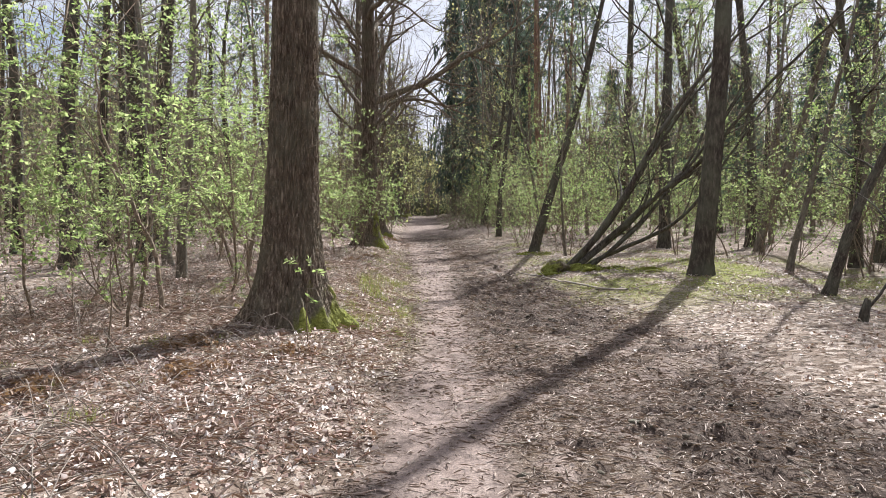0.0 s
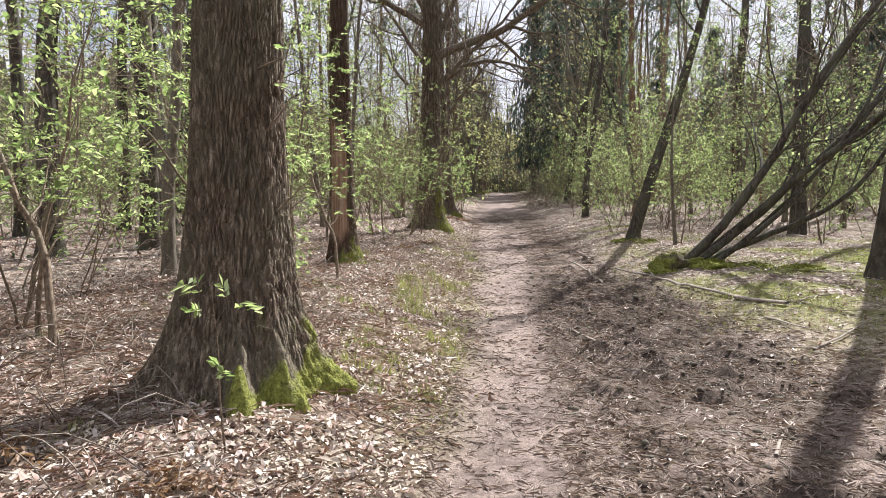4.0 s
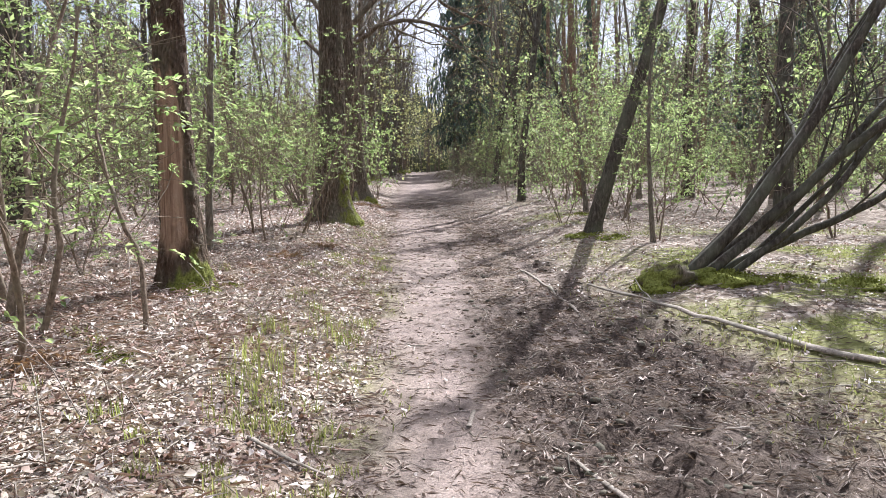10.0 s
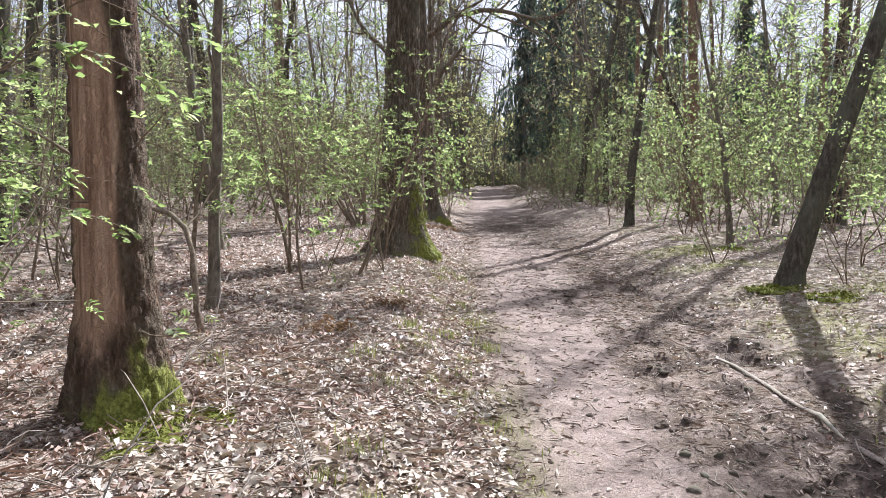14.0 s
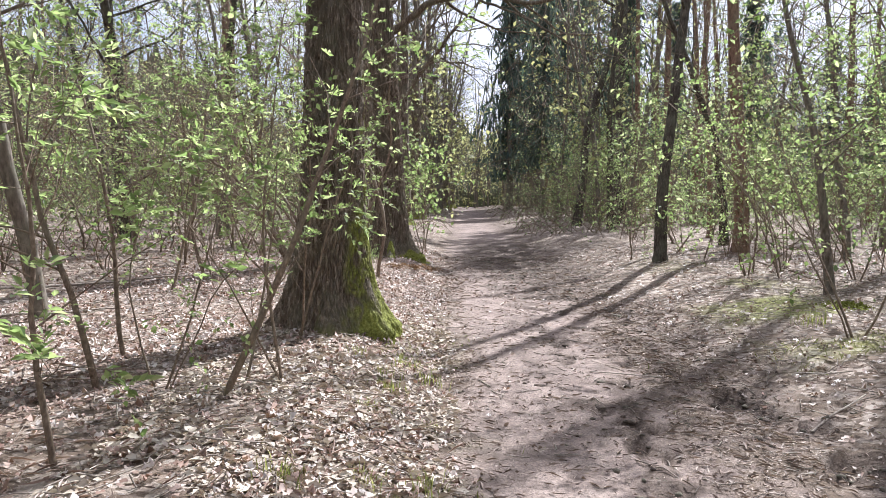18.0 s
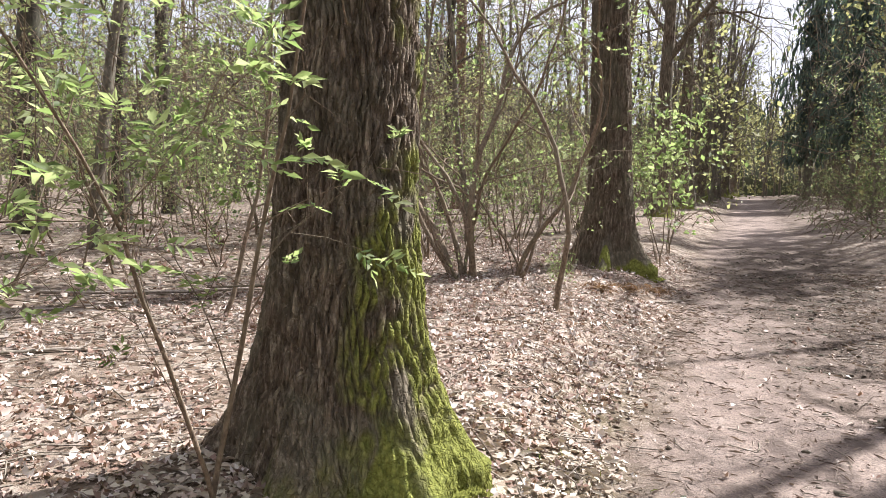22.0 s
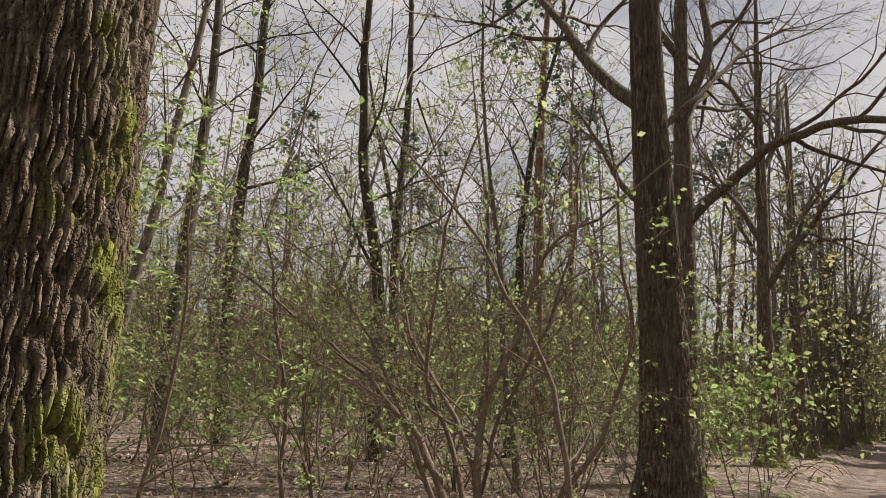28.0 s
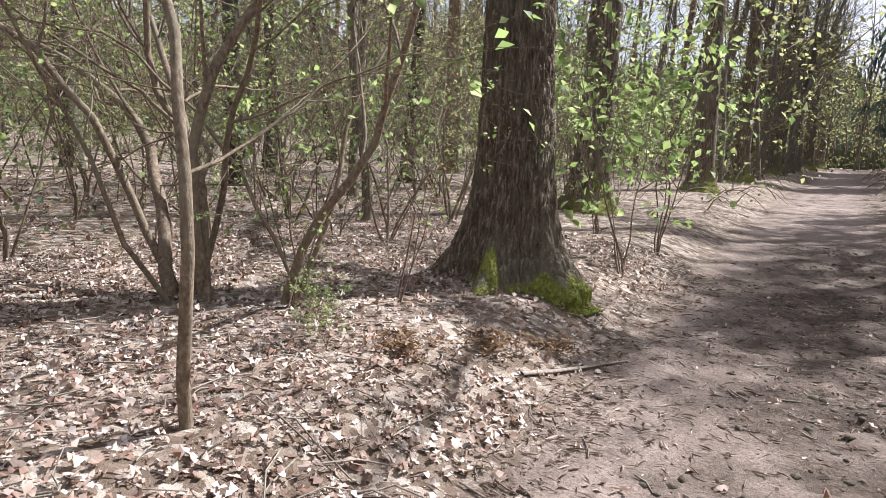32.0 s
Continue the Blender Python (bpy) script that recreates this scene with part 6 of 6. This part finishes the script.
def verge_brush():
    """Tangled low brush on the far verges of the track."""
    rng = np.random.RandomState(68)
    wood, green = Soup(), Soup()
    for k in range(420):
        y = 41 + 42 * rng.rand() ** 1.2
        if k % 4:
            x = path_right(y) + 0.1 + 6.0 * rng.rand() ** 1.4
        else:
            x = path_left(y) - 0.2 - 3.5 * rng.rand()
        a, L = rng.uniform(0, 2 * math.pi), rng.uniform(0.5, 1.6)
        h, f = rng.uniform(0.1, 0.45) * L, np.linspace(0, 1, 5)
        px, py = x + math.cos(a) * L * (f - 0.5), y + math.sin(a) * L * (f - 0.5)
        pts = np.stack([px, py, ground_z(px, py) + 4 * h * f * (1 - f * rng.uniform(0.5, 1.0))], -1)
        wood.tube(pts, np.linspace(0.016, 0.006, 5), 3)
        p = pts[1:] + rng.normal(0, 0.10, (4, 3))
        p[:, 2] = np.maximum(p[:, 2], ground_z(p[:, 0], p[:, 1]) + 0.02)
        leaf_set(green, rng, p, rng.normal(0, 1, p.shape), rng.uniform(0.05, 0.11, 4), 1.0)
    tagged(part("verge_brush", wood.mesh("verge_brush"), TWIG_BARK), "tangled dry brush on the verge of the track", "brush", kind="stuff")
    tagged(part("brush_foliage", green.mesh("brush_foliage", False), THICKET_LEAF), "sparse green leaves in the low brush", "foliage", kind="stuff")


verge_brush()


def dry_ferns():
    """Brown collapsed fern tufts on the bank."""
    rng = np.random.RandomState(67)
    for k, (x, y, s) in enumerate([(-2.37, 31.1, 1.0), (-2.65, 30.5, 0.9), (-2.15, 31.6, 0.8), (-2.9, 13.4, 1.1), (-2.3, 18.9, 1.2), (-2.0, 20.2, 1.0), (-2.6, 7.3, 1.3), (-2.2, 6.4, 1.2), (-1.5, 7.2, 0.9), (-3.2, 5.6, 1.2)]):
        soup = Soup()
        for b in range(16):
            a, L = rng.uniform(0, 2 * math.pi), rng.uniform(0.14, 0.34) * s
            f = np.linspace(0, 1, 6)
            pts = np.stack([np.cos(a) * L * f, np.sin(a) * L * f, 0.55 * L * f * (1.7 - 1.6 * f) + 0.01], -1)
            soup.tube(pts, np.linspace(0.0025, 0.001, 6), 3)
            p = np.repeat(pts[1:], 4, 0)
            leaf_set(soup, rng, p, np.tile([[-math.sin(a), math.cos(a), -0.2], [math.sin(a), -math.cos(a), -0.2]], (len(p) // 2, 1)), rng.uniform(0.03, 0.06, len(p)) * s, 0.4, (0.15, 0.3))
        ob = part("dry_fern", soup.mesh("dry_fern", False), FERN_DRY)
        ob.matrix_basis = stand(x, y, 0.0)
        tagged(ob, "rust-brown withered fern tuft in the leaf litter", "fern", "withered ferns")


dry_ferns()
